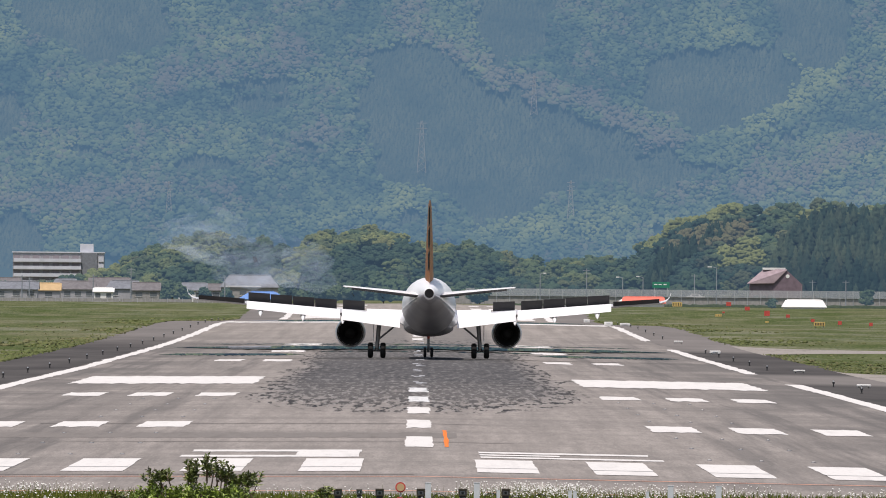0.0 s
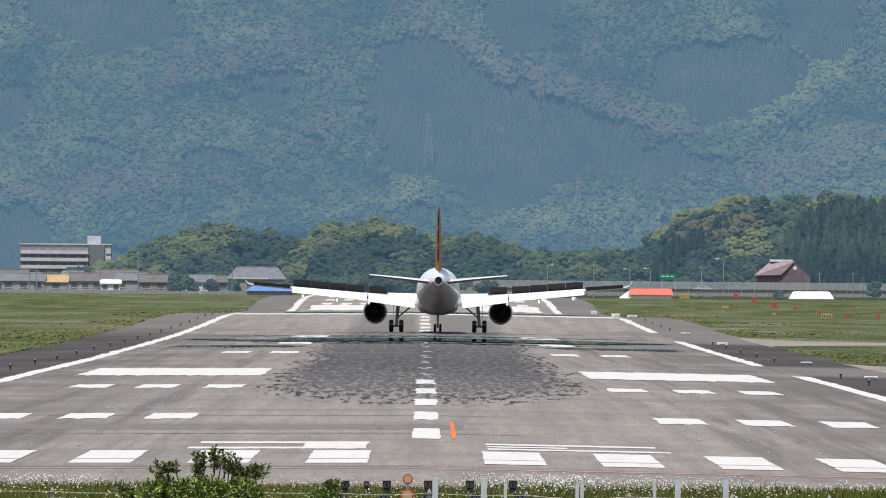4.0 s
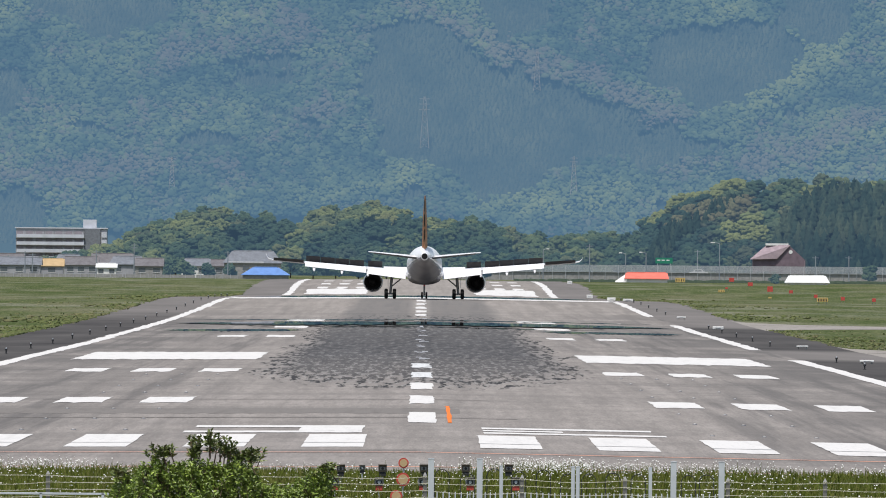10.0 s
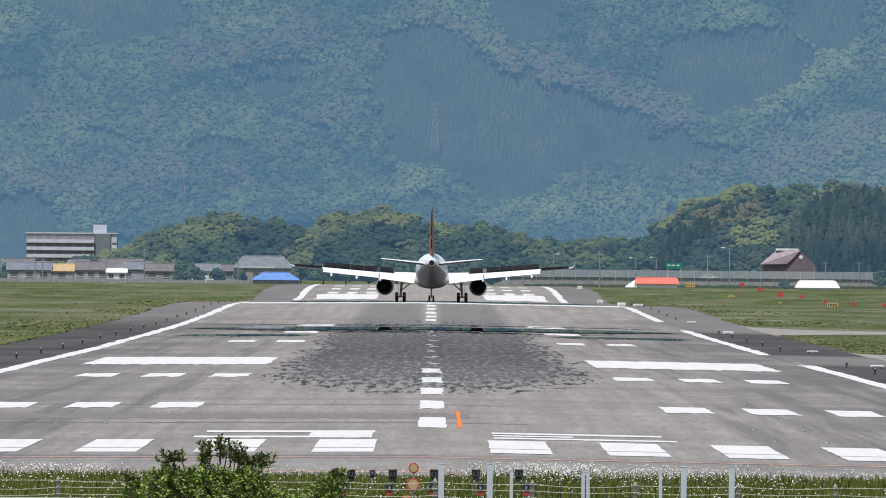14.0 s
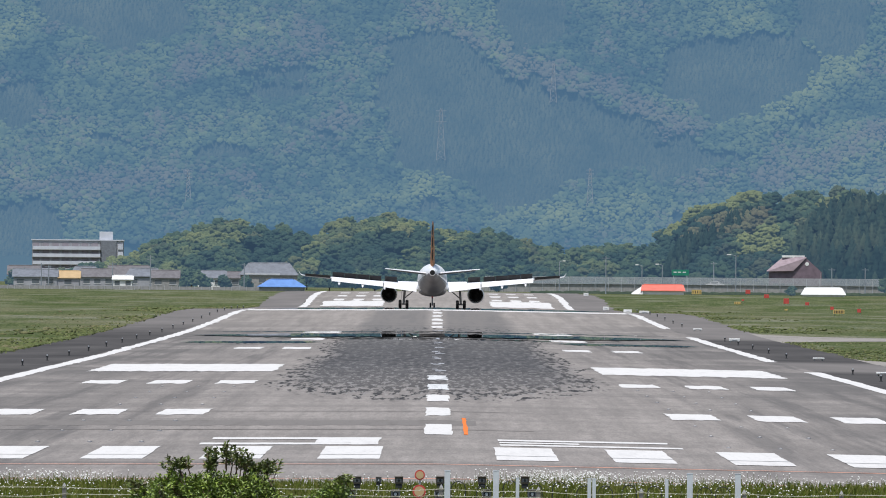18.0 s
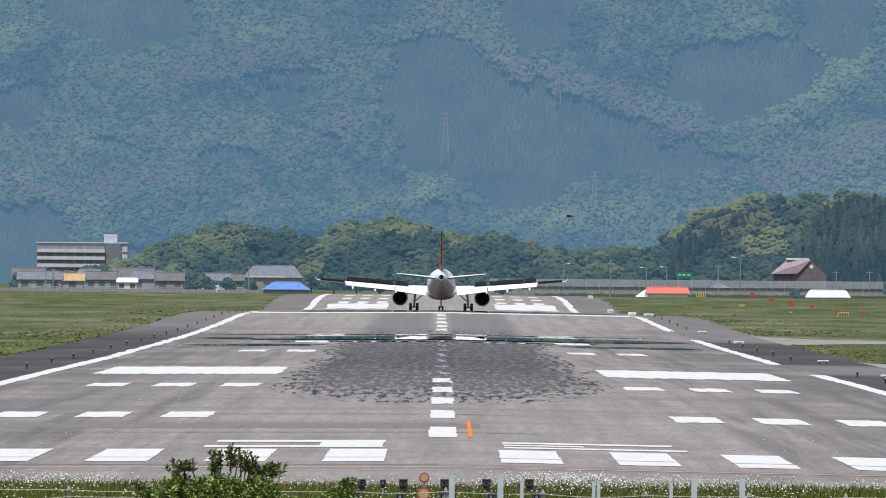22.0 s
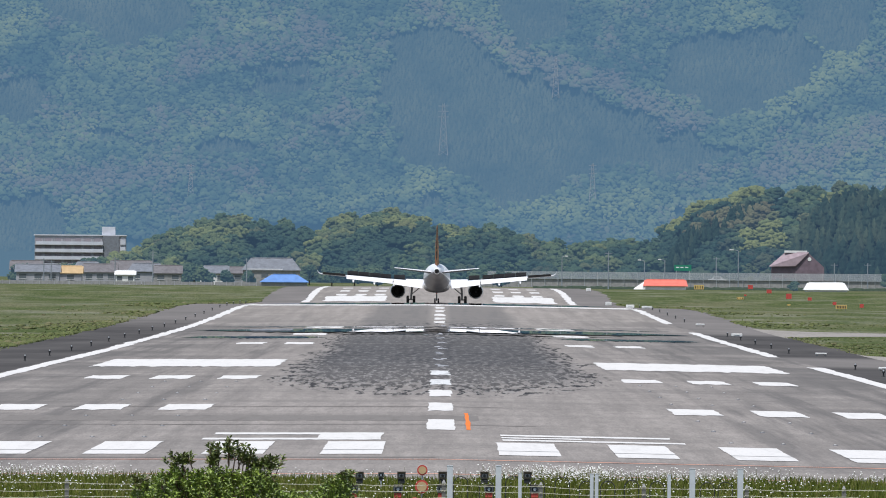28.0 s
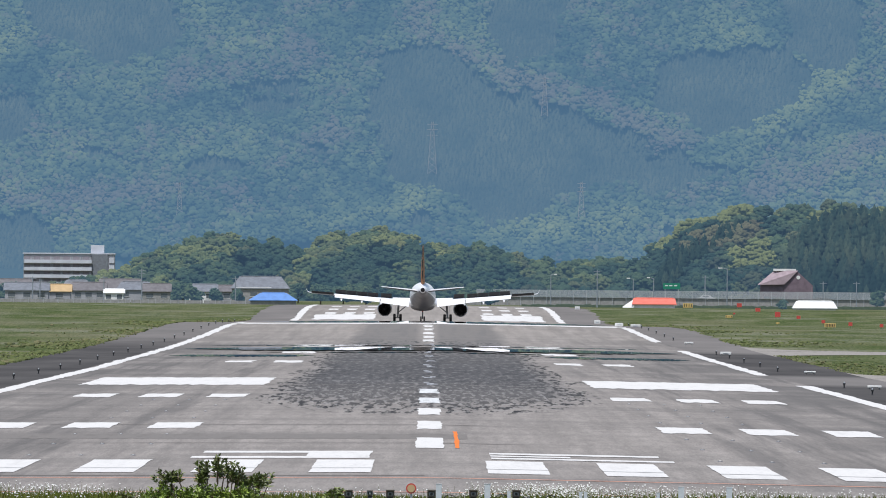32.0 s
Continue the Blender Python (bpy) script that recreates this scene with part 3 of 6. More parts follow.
def forest(name, label, shapes, x, y, z, r, h, tones, material, seed, smooth=True, soft=0.0):
    """One mesh of treetops; tones: attribute name to a value for each tree; soft: how far leaves scatter light as one canopy."""
    rs = np.random.RandomState(seed)
    a = rs.uniform(0, 6.283, len(x))
    which = rs.randint(0, len(shapes), len(x))
    vs, fs, own, base = [], [], [], 0
    for k, (v, f) in enumerate(shapes):
        i = np.nonzero(which == k)[0]
        c, s = np.cos(a[i])[:, None], np.sin(a[i])[:, None]
        px = (v[None, :, 0] * c - v[None, :, 1] * s) * r[i][:, None] + x[i][:, None]
        py = (v[None, :, 0] * s + v[None, :, 1] * c) * r[i][:, None] + y[i][:, None]
        pz = v[None, :, 2] * h[i][:, None] + z[i][:, None]
        vs.append(np.stack([px, py, pz], -1).reshape(-1, 3))
        fs.append((f[None] + (base + len(v) * np.arange(len(i)))[:, None, None]).reshape(-1, 3))
        own.append(np.repeat(i, len(v)))
        base += len(v) * len(i)
    ob = mesh_object(name, np.concatenate(vs), np.concatenate(fs), material, smooth)
    own = np.concatenate(own)
    for key, val in tones.items():
        ob.data.attributes.new(key, "FLOAT", "POINT").data.foreach_set("value", np.clip(val, 0, 1)[own].astype(np.float32))
    if soft:
        nv = np.empty(len(ob.data.vertices) * 3, np.float32)
        ob.data.vertices.foreach_get("normal", nv)
        nv = nv.reshape(-1, 3) * (1 - soft) + np.array([0.0, -0.75, 0.66]) * soft
        nv /= np.linalg.norm(nv, axis=1)[:, None] + 1e-9
        ob.data.normals_split_custom_set_from_vertices(nv.tolist())
    return tagged(ob, label, "woods", kind="stuff")


def slope_y(a, b):
    """Depth of the slope at metres across and up."""
    spur = line_near(a, b, SPURS_OLIVE + SPURS_BROWN, 9.0)
    return FAR_SLOPE - 40 + 1.2 * b - 5 * spur - 8 * (fbm(a / 34, b / 25, 3, 11) - 0.5)


def scatter(x0, x1, z0, z1, dx, dz, seed):
    rs = np.random.RandomState(seed)
    gx, gz = np.meshgrid(np.arange(x0, x1, dx), np.arange(z0, z1, dz))
    gx = gx + (np.arange(gx.shape[0]) % 2)[:, None] * dx / 2
    return (gx + rs.uniform(-0.45, 0.45, gx.shape) * dx).ravel(), (gz + rs.uniform(-0.45, 0.45, gz.shape) * dz).ravel(), rs


def in_stands(a, b):
    a, b = a + 3.0 * (hash2(np.floor(a * 2), np.floor(b * 2), 78) - 0.5), b + 2.0 * (hash2(np.floor(a * 2), np.floor(b * 2), 79) - 0.5)
    wa, wb = 11 * (fbm(a / 9, b / 9, 4, 81) - 0.5), 11 * (fbm(a / 8, b / 8, 3, 82) - 0.5)
    r = np.zeros(a.shape, bool)
    for poly in STANDS:
        r |= inside(a + wa, b + wb, poly)
    return r


def mountain():
    xs = np.concatenate([np.linspace(-1500, -170, 24), np.linspace(-165, 180, 150), np.linspace(186, 1500, 24)])
    hs = np.concatenate([np.linspace(-1, 114, 70), np.linspace(117, 170, 8)])
    X, H = np.meshgrid(xs, hs)
    Y = slope_y(X, H) + 2
    k = Y / FAR_SLOPE
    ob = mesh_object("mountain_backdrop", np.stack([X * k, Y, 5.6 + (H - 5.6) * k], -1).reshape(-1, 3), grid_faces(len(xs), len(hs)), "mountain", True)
    tagged(ob, "hazy blue-green forested mountainside far behind the airfield", "mountain", kind="structure")
    # broadleaf crowns
    a, b, rs = scatter(-155, 168, 14, 108, 1.15, 0.62, 5)
    keep = ~in_stands(a, b) & ~((a > 76) & (b < 25)) & ~((a > -68) & (a < 12) & (b < 19))
    a, b = a[keep], b[keep]
    olive = line_near(a + 4 * (fbm(a / 5, b / 5, 3, 31) - 0.5), b, SPURS_OLIVE, 5.0)
    brown = line_near(a, b + 4 * (fbm(a / 5, b / 5, 3, 32) - 0.5), SPURS_BROWN, 5.0)
    right = np.clip((a - 68) / 34, 0, 1) * np.clip((85 - b) / 22, 0, 1)
    big = fbm(a / 19, b / 12, 4, 41)
    clump = fbm(a / 2.6, b / 1.7, 2, 45)
    # large-scale light and dark of the slope is put into the tone
    tone = 0.25 + 0.18 * (rs.uniform(0, 1, len(a)) - 0.5) + 0.75 * (clump - 0.5) + 1.1 * (big - 0.47) + 0.33 * olive + 0.14 * brown + 0.16 * right
    warm = rs.uniform(0, 1, len(a)) * 0.45 + 1.0 * (fbm(a / 9, b / 6, 3, 43) - 0.42) + 0.45 * brown - 0.5 * olive
    Y = slope_y(a, b) - rs.uniform(0, 1.7, len(a))
    k = Y / FAR_SLOPE
    r = 0.55 + 0.85 * rs.uniform(0, 1, len(a)) ** 2
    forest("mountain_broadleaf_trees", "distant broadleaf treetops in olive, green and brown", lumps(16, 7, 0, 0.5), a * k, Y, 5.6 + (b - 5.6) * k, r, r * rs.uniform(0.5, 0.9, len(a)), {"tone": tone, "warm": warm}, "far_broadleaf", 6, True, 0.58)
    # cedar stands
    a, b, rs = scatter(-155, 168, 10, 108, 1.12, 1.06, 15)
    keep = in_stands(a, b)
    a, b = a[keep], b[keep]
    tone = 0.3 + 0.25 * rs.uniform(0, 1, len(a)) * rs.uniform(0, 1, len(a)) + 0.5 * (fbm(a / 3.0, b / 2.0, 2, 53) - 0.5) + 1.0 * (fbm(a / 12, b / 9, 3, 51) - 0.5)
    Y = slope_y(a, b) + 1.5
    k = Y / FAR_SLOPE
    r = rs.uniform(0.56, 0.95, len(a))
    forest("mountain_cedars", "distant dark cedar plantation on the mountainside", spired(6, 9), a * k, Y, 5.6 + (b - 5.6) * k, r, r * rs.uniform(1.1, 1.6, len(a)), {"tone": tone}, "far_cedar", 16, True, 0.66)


mountain()


def hill(name, crest, y0, depth, material, label, seed, x0, x1, crown, kind="broad", zones=(), tall=1.0, low=1.5):
    """A wooded rise: an earth core and treetops in rows up to a ragged crest. zones: outline, tone, warmth."""
    top_at = lambda x: np.interp(x, [p[0] for p in crest], [p[1] for p in crest])
    xs, us = np.linspace(x0, x1, 120), np.linspace(0, 1, 12)
    X, U = np.meshgrid(xs, us)
    Z = 0.3 + np.maximum(0.0, top_at(X) - 1.7 * crown * tall) * U
    core = mesh_object(name + "_slope", np.stack([X, y0 + depth * U, Z], -1).reshape(-1, 3), grid_faces(len(xs), len(us)), material, True)
    tagged(core, "shaded woodland floor under the treetops", "hill", kind="structure")
    core.data.attributes.new("tone", "FLOAT", "POINT"), core.data.attributes.new("warm", "FLOAT", "POINT")
    a, u, rs = scatter(x0, x1, 0.0, 1.0, crown * 1.02, 0.085, seed)
    u = np.clip(u, 0, 1)
    r = crown * rs.uniform(0.72, 1.2, len(a))
    h = r * tall * rs.uniform(0.8, 1.1, len(a))
    z = np.maximum(low, low + (top_at(a) - 1.0 * h - low) * u ** 0.85)
    keep = top_at(a) > low + 1.2
    # no more than a natural density of trees on the low parts
    keep &= rs.uniform(0, 1, len(a)) < np.clip((top_at(a) - low) / (14.0 * crown * 0.55), 0.25, 1)
    a, u, r, h, z = a[keep], u[keep], r[keep], h[keep], z[keep]
    n = len(a)
    tone = 0.44 + 0.6 * (rs.uniform(0, 1, n) - 0.5) + 1.3 * (fbm(a / 12, z / 7, 3, seed + 8) - 0.5) + 0.3 * (u - 0.5)
    warm = 0.5 * rs.uniform(0, 1, n) + 0.5 * (fbm(a / 8, z / 6, 3, seed + 9) - 0.45)
    for poly, t, w in zones:
        hit = inside(a, z, poly)
        tone, warm = np.where(hit, t + 0.25 * (tone - 0.4), tone), np.where(hit, w + 0.3 * (warm - 0.3), warm)
    shapes = spired(7, seed) if kind == "spire" else clumped(10, seed, 32)
    return forest(name, label, shapes, a, y0 + depth * u - 1.0, z, r, h, {"tone": tone, "warm": warm}, material, seed + 1, True, 0.4)


# crest heights of the low hills, x against z in metres
HILL_MID = ((-104.8, 5.2), (-93.1, 7.2), (-79.7, 10.5), (-75.6, 13.1), (-69.5, 16.8), (-62.3, 18.9), (-56.2, 20.0), (-47.8, 19.0), (-43.8, 20.1), (-36.6, 18.1), (-29.4, 18.6), (-23.3, 20.3), (-18.1, 20.7), (-13.0, 21.8), (-7.7, 20.4), (-3.6, 18.8), (1.1, 17.7), (6.2, 17.4), (12.3, 17.9), (18.5, 15.9), (24.8, 14.5), (29.9, 14.0), (36.1, 13.0), (47.4, 12.1), (70.8, 9.7))
HILL_RIGHT = ((25.7, 8.8), (31.3, 11.1), (40.4, 13.3), (48.2, 13.4), (53.1, 14.7), (57.0, 17.4), (59.9, 19.4), (64.0, 23.3), (68.9, 24.3), (73.8, 25.8), (77.7, 27.3), (84.5, 26.8), (91.4, 27.9), (95.3, 27.5), (99.2, 28.5), (105.2, 28.0), (110.7, 27.6), (123.6, 27.0), (142, 26.0))
CEDARS = ((84.2, 8.9), (85.8, 12.3), (87.4, 15.1), (88.5, 18.5), (91.0, 21.7), (92.6, 23.1), (95.3, 24.8), (99.4, 26.8), (104.9, 27.1), (113.2, 26.9), (121.5, 26.4), (140, 25.0))
CEDAR_SPUR = [(55.4, 8.7), (56.5, 13.6), (61.4, 18.5), (67.6, 21.4), (73.2, 23.2), (79.5, 25.3), (80.5, 23.9), (73.2, 20.4), (67.9, 17.6), (62.8, 14.8), (61.4, 10.8), (60.7, 8.0)]
ZONES_MID = (([(-49.2, 10.1), (-44.9, 13.8), (-34.6, 15.3), (-31.7, 10.2), (-40.4, 5.8)], 0.05, 0.1), ([(-22.9, 11.8), (-11.2, 14.8), (0.5, 14.9), (2.0, 10.5), (-19.9, 8.9)], 0.08, 0.1), ([(-20.0, 19.1), (-12.7, 21.8), (-6.9, 19.8), (-11.2, 17.4)], 0.62, 0.55))
ZONES_RIGHT = (([(62.4, 15.0), (67.9, 17.6), (74.6, 20.7), (79.5, 21.1), (82.4, 18.7), (80.3, 16.3), (74.7, 15.4), (71.9, 13.7), (62.1, 11.4)], 0.6, 0.75), 
               (CEDAR_SPUR, 0.02, 0.0), ([(56.0, 17.4), (63.0, 24.5), (68.9, 25.8), (73.8, 27.0), (80.5, 26.0), (80.0, 23.6), (73.2, 21.2), (67.6, 19.3), (61.4, 16.3), (57.5, 13.5)], 1.0, 0.3), ([(74.7, 12.1), (75.4, 14.4), (78.2, 15.7), (82.0, 16.0), (85.2, 15.0), (86.6, 12.2), (85.9, 9.9), (77.5, 9.8)], 1.0, 0.0), ([(83.3, 21.9), (86.5, 21.7), (86.1, 18.6), (83.9, 18.3)], 0.02, 0.0))
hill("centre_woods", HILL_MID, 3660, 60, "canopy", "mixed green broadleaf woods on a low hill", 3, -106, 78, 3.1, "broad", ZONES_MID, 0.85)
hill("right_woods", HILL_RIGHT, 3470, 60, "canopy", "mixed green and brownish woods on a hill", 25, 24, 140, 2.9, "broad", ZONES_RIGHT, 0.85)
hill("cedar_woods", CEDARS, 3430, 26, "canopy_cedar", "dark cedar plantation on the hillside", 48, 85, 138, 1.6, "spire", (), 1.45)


def cedar_spur():
    a, b, rs = scatter(53, 83, 7, 26, 1.5, 1.3, 61)
    hit = inside(a, b + 1.3, CEDAR_SPUR)
    a, b = a[hit], b[hit]
    r = rs.uniform(0.9, 1.4, len(a))
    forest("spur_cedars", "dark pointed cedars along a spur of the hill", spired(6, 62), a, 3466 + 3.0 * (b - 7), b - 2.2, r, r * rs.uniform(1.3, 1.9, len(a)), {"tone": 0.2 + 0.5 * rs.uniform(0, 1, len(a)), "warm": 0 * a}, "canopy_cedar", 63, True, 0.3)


cedar_spur()


def blobs(count, seed, level=2):
    """Lumpy crown shapes, each a noisy ball with an uneven outline."""
    out = []
    for k in range(count):
        bm = bmesh.new()
        bmesh.ops.create_icosphere(bm, subdivisions=level, radius=1.0)
        off = Vector((seed + k * 3.7, k * 1.9, seed * 0.7))
        for v in bm.verts:
            n = v.co.normalized()
            v.co = n * (0.78 + 0.42 * noise.noise(n * 1.6 + off) + 0.28 * noise.noise(n * 3.9 + off) + 0.16 * random.uniform(-1, 1))
        bm.verts.ensure_lookup_table()
        out.append((np.array([v.co[:] for v in bm.verts]), np.array([[v.index for v in f.verts] for f in bm.faces])))
        bm.free()
    return out


# ---- airliner ----
def ring(y, zc, rx, rz, n=28, low=None):
    return [(rx * math.cos(a), y, zc + rz * math.sin(a)) for a in (2 * math.pi * i / n for i in range(n))]


def foil(x, ylead, ytrail, z, thick, n=7):
    """Closed aerofoil section at span x."""
    top, bot = [], []
    c = ylead - ytrail
    for i in range(n):
        u = i / (n - 1)
        t = thick * 2.4 * (math.sqrt(u) * (1 - u) + 0.02)
        top.append((x, ylead - c * u, z + t * 0.62))
        bot.append((x, ylead - c * u, z - t * 0.38))
    return top + list(reversed(bot))


def airliner():
    p = thing("airliner", 0, 1040, 0, "white twin-engine airliner with orange fin, flaps down, rolling out after landing", "airplane")
    st = ((17.7, 3.35, 0.06, 0.06), (17.4, 3.38, 0.5, 0.45), (16.6, 3.48, 1.0, 0.95), (15.3, 3.65, 1.5, 1.5), (13.4, 3.8, 1.88, 1.95), (11.5, 3.86, 1.975, 2.07),
          (-6.0, 3.86, 1.975, 2.07), (-8.5, 3.92, 1.93, 2.02), (-11.0, 4.08, 1.75, 1.85), (-13.5, 4.32, 1.42, 1.52), (-15.8, 4.55, 1.02, 1.1), (-17.8, 4.7, 0.66, 0.7), (-19.2, 4.76, 0.42, 0.44), (-19.8, 4.78, 0.34, 0.35))
    fus = part("fuselage", loft([ring(*s) for s in st]), "plane_white", p)
    part("tail_exhaust", tube((0, -19.95, 4.78), (0, -19.6, 4.78), 0.33, 0.33, 16), "exhaust", fus, "dark round exhaust in the tail cone")
    # grey lower tail shell, 2 cm proud of the white skin
    low = []
    for y, zc, rx, rz in st[5:13]:
        if y > 1:
            continue
        low.append([((rx + 0.02) * math.cos(a), y, zc + (rz + 0.02) * math.sin(a)) for a in np.linspace(math.pi * 1.05, math.pi * 1.92, 17)] +
                   [((rx - 0.03) * math.cos(a), y, zc + (rz - 0.03) * math.sin(a)) for a in np.linspace(math.pi * 1.92, math.pi * 1.05, 17)])
    part("belly_shell", loft(low), "belly_grey", fus, "grey painted underside of the tail")
    fair = [ring(y, z, rx, rz, 24) for y, z, rx, rz in ((6.6, 2.7, 0.4, 0.2), (5.2, 2.75, 1.8, 0.8), (3.0, 2.85, 2.12, 1.05), (-2.0, 2.85, 2.14, 1.05), (-4.2, 2.9, 1.95, 0.85), (-6.5, 3.1, 1.2, 0.5), (-7.6, 3.3, 0.3, 0.15))]
    part("wing_root_fairing", loft(fair), "plane_white", p, "white fairing bulging at the wing roots")
    pan = [ring(y, z, rx, rz, 24) for y, z, rx, rz in ((6.2, 2.4, 0.3, 0.15), (5.0, 2.3, 1.5, 0.55), (2.0, 2.24, 1.82, 0.66), (-2.5, 2.24, 1.82, 0.64), (-5.0, 2.4, 1.45, 0.5), (-7.2, 2.7, 0.3, 0.15))]
    part("belly_pan", loft(pan), "belly_grey", p, "grey rounded belly pan")
    part("beacon", tube((0, -3.0, 1.45), (0, -3.0, 1.62), 0.1, 0.1, 10), "red", p, "red beacon under the belly")
    # fin
    fin = [[(0.2 * k * w, y, z) for k, y in ((0.1, yl), (1, yl - (yl - yt) * 0.3), (0.8, yl - (yl - yt) * 0.65), (0.1, yt), (-0.8, yl - (yl - yt) * 0.65), (-1, yl - (yl - yt) * 0.3))]
           for z, yl, yt, w in ((5.3, -10.0, -16.8, 1.5), (6.2, -11.2, -17.0, 1.5), (8.5, -13.6, -18.1, 1.2), (11.2, -16.3, -19.3, 0.55), (11.5, -16.9, -19.4, 0.25))]
    f = part("fin", loft(fin, smooth=False), "plane_orange", p, "orange tail fin")
    part("rudder", loft([[(0.1 * w, yt - 0.0, z), (0.02, yt - 0.75, z), (-0.1 * w, yt, z)] for z, yt, w in ((6.3, -17.05, 1), (11.1, -19.2, 0.5))], smooth=False), "plane_orange", f)
    for z0, z1, dx in ((6.4, 7.6, -0.06), (8.0, 9.3, -0.05), (9.6, 10.9, -0.03)):
        part("fin_band", loft([[(dx - 0.07, -16.9 - (z - 6.2) * 0.46 - 0.32, z), (dx + 0.05, -16.9 - (z - 6.2) * 0.46 - 0.78, z + 0.3), (dx - 0.03, -16.9 - (z - 6.2) * 0.46 - 0.9, z)] for z in (z0, z1)], smooth=False), "plane_dark", f, "dark brown band on the fin")
    for s in (-1, 1):
        t = part("tailplane", loft([foil(s * x, yl, yt, z, th) for x, yl, yt, z, th in ((0.5, -12.9, -16.9, 4.62, 0.34), (3.0, -14.5, -17.5, 4.9, 0.24), (6.1, -16.3, -18.1, 5.22, 0.13), (6.22, -16.7, -18.1, 5.24, 0.06))]), "plane_white", p)
        # dark strip added to draw the shade under the tailplane
        part("tail_underside_shade", loft([[(s * x, yt + 0.9, z - 0.02 - th), (s * x, yt - 0.04, z - 0.02), (s * x, yt - 0.04, z - 0.1), (s * x, yt + 0.9, z - 0.09 - th)] for x, yt, z, th in ((0.75, -16.95, 4.66, 0.12), (5.6, -18.0, 5.16, 0.06))], smooth=False), "plane_dark", t, "dark strip drawn as the shaded underside of the tailplane")
        w = part("wing", loft([foil(s * x, yl, yt, z, th) for x, yl, yt, z, th in
                               ((1.7, 5.4, -1.2, 2.75, 0.82), (3.6, 4.2, -1.35, 2.95, 0.72), (6.4, 2.4, -1.5, 3.28, 0.52), (10.0, 0.1, -2.9, 3.62, 0.4), (13.4, -2.0, -4.2, 3.92, 0.3), (16.9, -4.1, -5.6, 4.22, 0.2))]), "wing_grey", p, "pale grey wing")
        part("wing_tip", loft([foil(s * x, yl, yt, z, th) for x, yl, yt, z, th in ((16.9, -4.1, -5.6, 4.22, 0.2), (17.3, -4.5, -5.7, 4.34, 0.15), (17.55, -4.9, -5.9, 4.6, 0.1), (17.65, -5.3, -6.1, 4.95, 0.05))]), "plane_white", w, "white upturned wing tip")

        def flap(xa, ya, za, xb, yb, zb, ca, cb, name, material, lab, droop, thick=0.16):
            rr = []
            for x, y, z, c in ((xa, ya, za, ca), (xb, yb, zb, cb)):
                dy, dz = -c * math.cos(droop), -c * math.sin(droop)
                ny, nz = -math.sin(droop), math.cos(droop)
                h = thick / 2
                rr.append([(s * x, y + ny * h, z + nz * h), (s * x, y + dy * 0.5 + ny * h * 1.2, z + dz * 0.5 + nz * h * 1.2), (s * x, y + dy, z + dz),
                           (s * x, y + dy * 0.5 - ny * h, z + dz * 0.5 - nz * h), (s * x, y - ny * h, z - nz * h)])
            return part(name, loft(rr, smooth=False), material, w, lab)

        flap(2.1, -1.5, 3.0, 6.35, -1.8, 3.5, 1.25, 1.15, "inboard_flap", "plane_white", "white lowered flap", radians(38))
        flap(6.5, -1.9, 3.5, 13.3, -4.4, 4.05, 1.05, 0.85, "outboard_flap", "plane_white", "white lowered flap", radians(36))
        flap(13.45, -4.2, 3.98, 16.8, -5.5, 4.26, 0.6, 0.5, "aileron", "plane_dark", "dark grey aileron", radians(-30), 0.08)
        flap(1.9, -0.3, 3.5, 4.55, -0.4, 3.56, 1.15, 1.05, "root_panel", "plane_white", "white panel of the inner wing", radians(22), 0.1)
        flap(4.7, -0.3, 3.5, 6.3, -0.5, 3.6, 1.0, 0.95, "inboard_spoiler", "plane_dark", "dark raised spoiler", radians(-42), 0.06)
        for i in range(4):
            xa, xb = 6.75 + i * 1.62, 6.75 + i * 1.62 + 1.58
            ya = [-0.75 - (x - 6.4) * 0.365 for x in (xa, xb)]
            za = [3.55 + (x - 6.4) * 0.082 for x in (xa, xb)]
            flap(xa, ya[0], za[0], xb, ya[1], za[1], 0.98, 0.92, "outboard_spoiler", "plane_dark", "dark raised spoiler", radians(-44), 0.06)
        for x, y, z in ((6.3, -1.6, 2.95), (9.2, -2.9, 3.15), (12.3, -4.0, 3.45)):
            part("flap_fairing", loft([ring(yy, zz, r, r * 1.15, 10) for yy, zz, r in ((y + 2.2, z + 0.15, 0.05), (y + 1.0, z, 0.2), (y - 0.4, z - 0.16, 0.18), (y - 1.5, z - 0.42, 0.04))]), "plane_white", w).location.x = s * x
        # engine
        e = part("engine", loft([ring(y, 1.85, r, r, 24) for y, r in ((5.6, 0.86), (5.3, 1.0), (4.0, 1.12), (2.2, 1.1), (0.9, 1.03), (0.5, 0.97), (0.52, 0.9), (1.6, 0.8))], caps=False), "plane_white", p, "white engine nacelle")
        e.location.x = s * 5.75
        part("exhaust_duct", loft([ring(y, 1.85, r, r, 24) for y, r in ((2.0, 0.75), (0.72, 0.96), (0.47, 0.985), (0.42, 0.975), (0.41, 0.95), (1.4, 0.55))]), "exhaust", e, "dark exhaust opening")
        part("exhaust_cone", loft([ring(y, 1.85, r, r, 16) for y, r in ((1.4, 0.42), (0.8, 0.4), (0.5, 0.2), (0.42, 0.03))]), "exhaust", e, "dark exhaust cone")
        part("pylon", loft([[(-0.18, y, za), (0.18, y, za), (0.14, y, zb), (-0.14, y, zb)] for y, za, zb in ((4.2, 2.7, 3.0), (1.6, 2.75, 3.35), (-0.6, 3.0, 3.4))], smooth=False), "plane_white", e)
        # main gear
        g = part("main_gear", tube((s * 3.795, 0, 0.55), (s * 3.6, 0.15, 2.9), 0.14, 0.17, 12), "steel", p, "grey main gear strut")
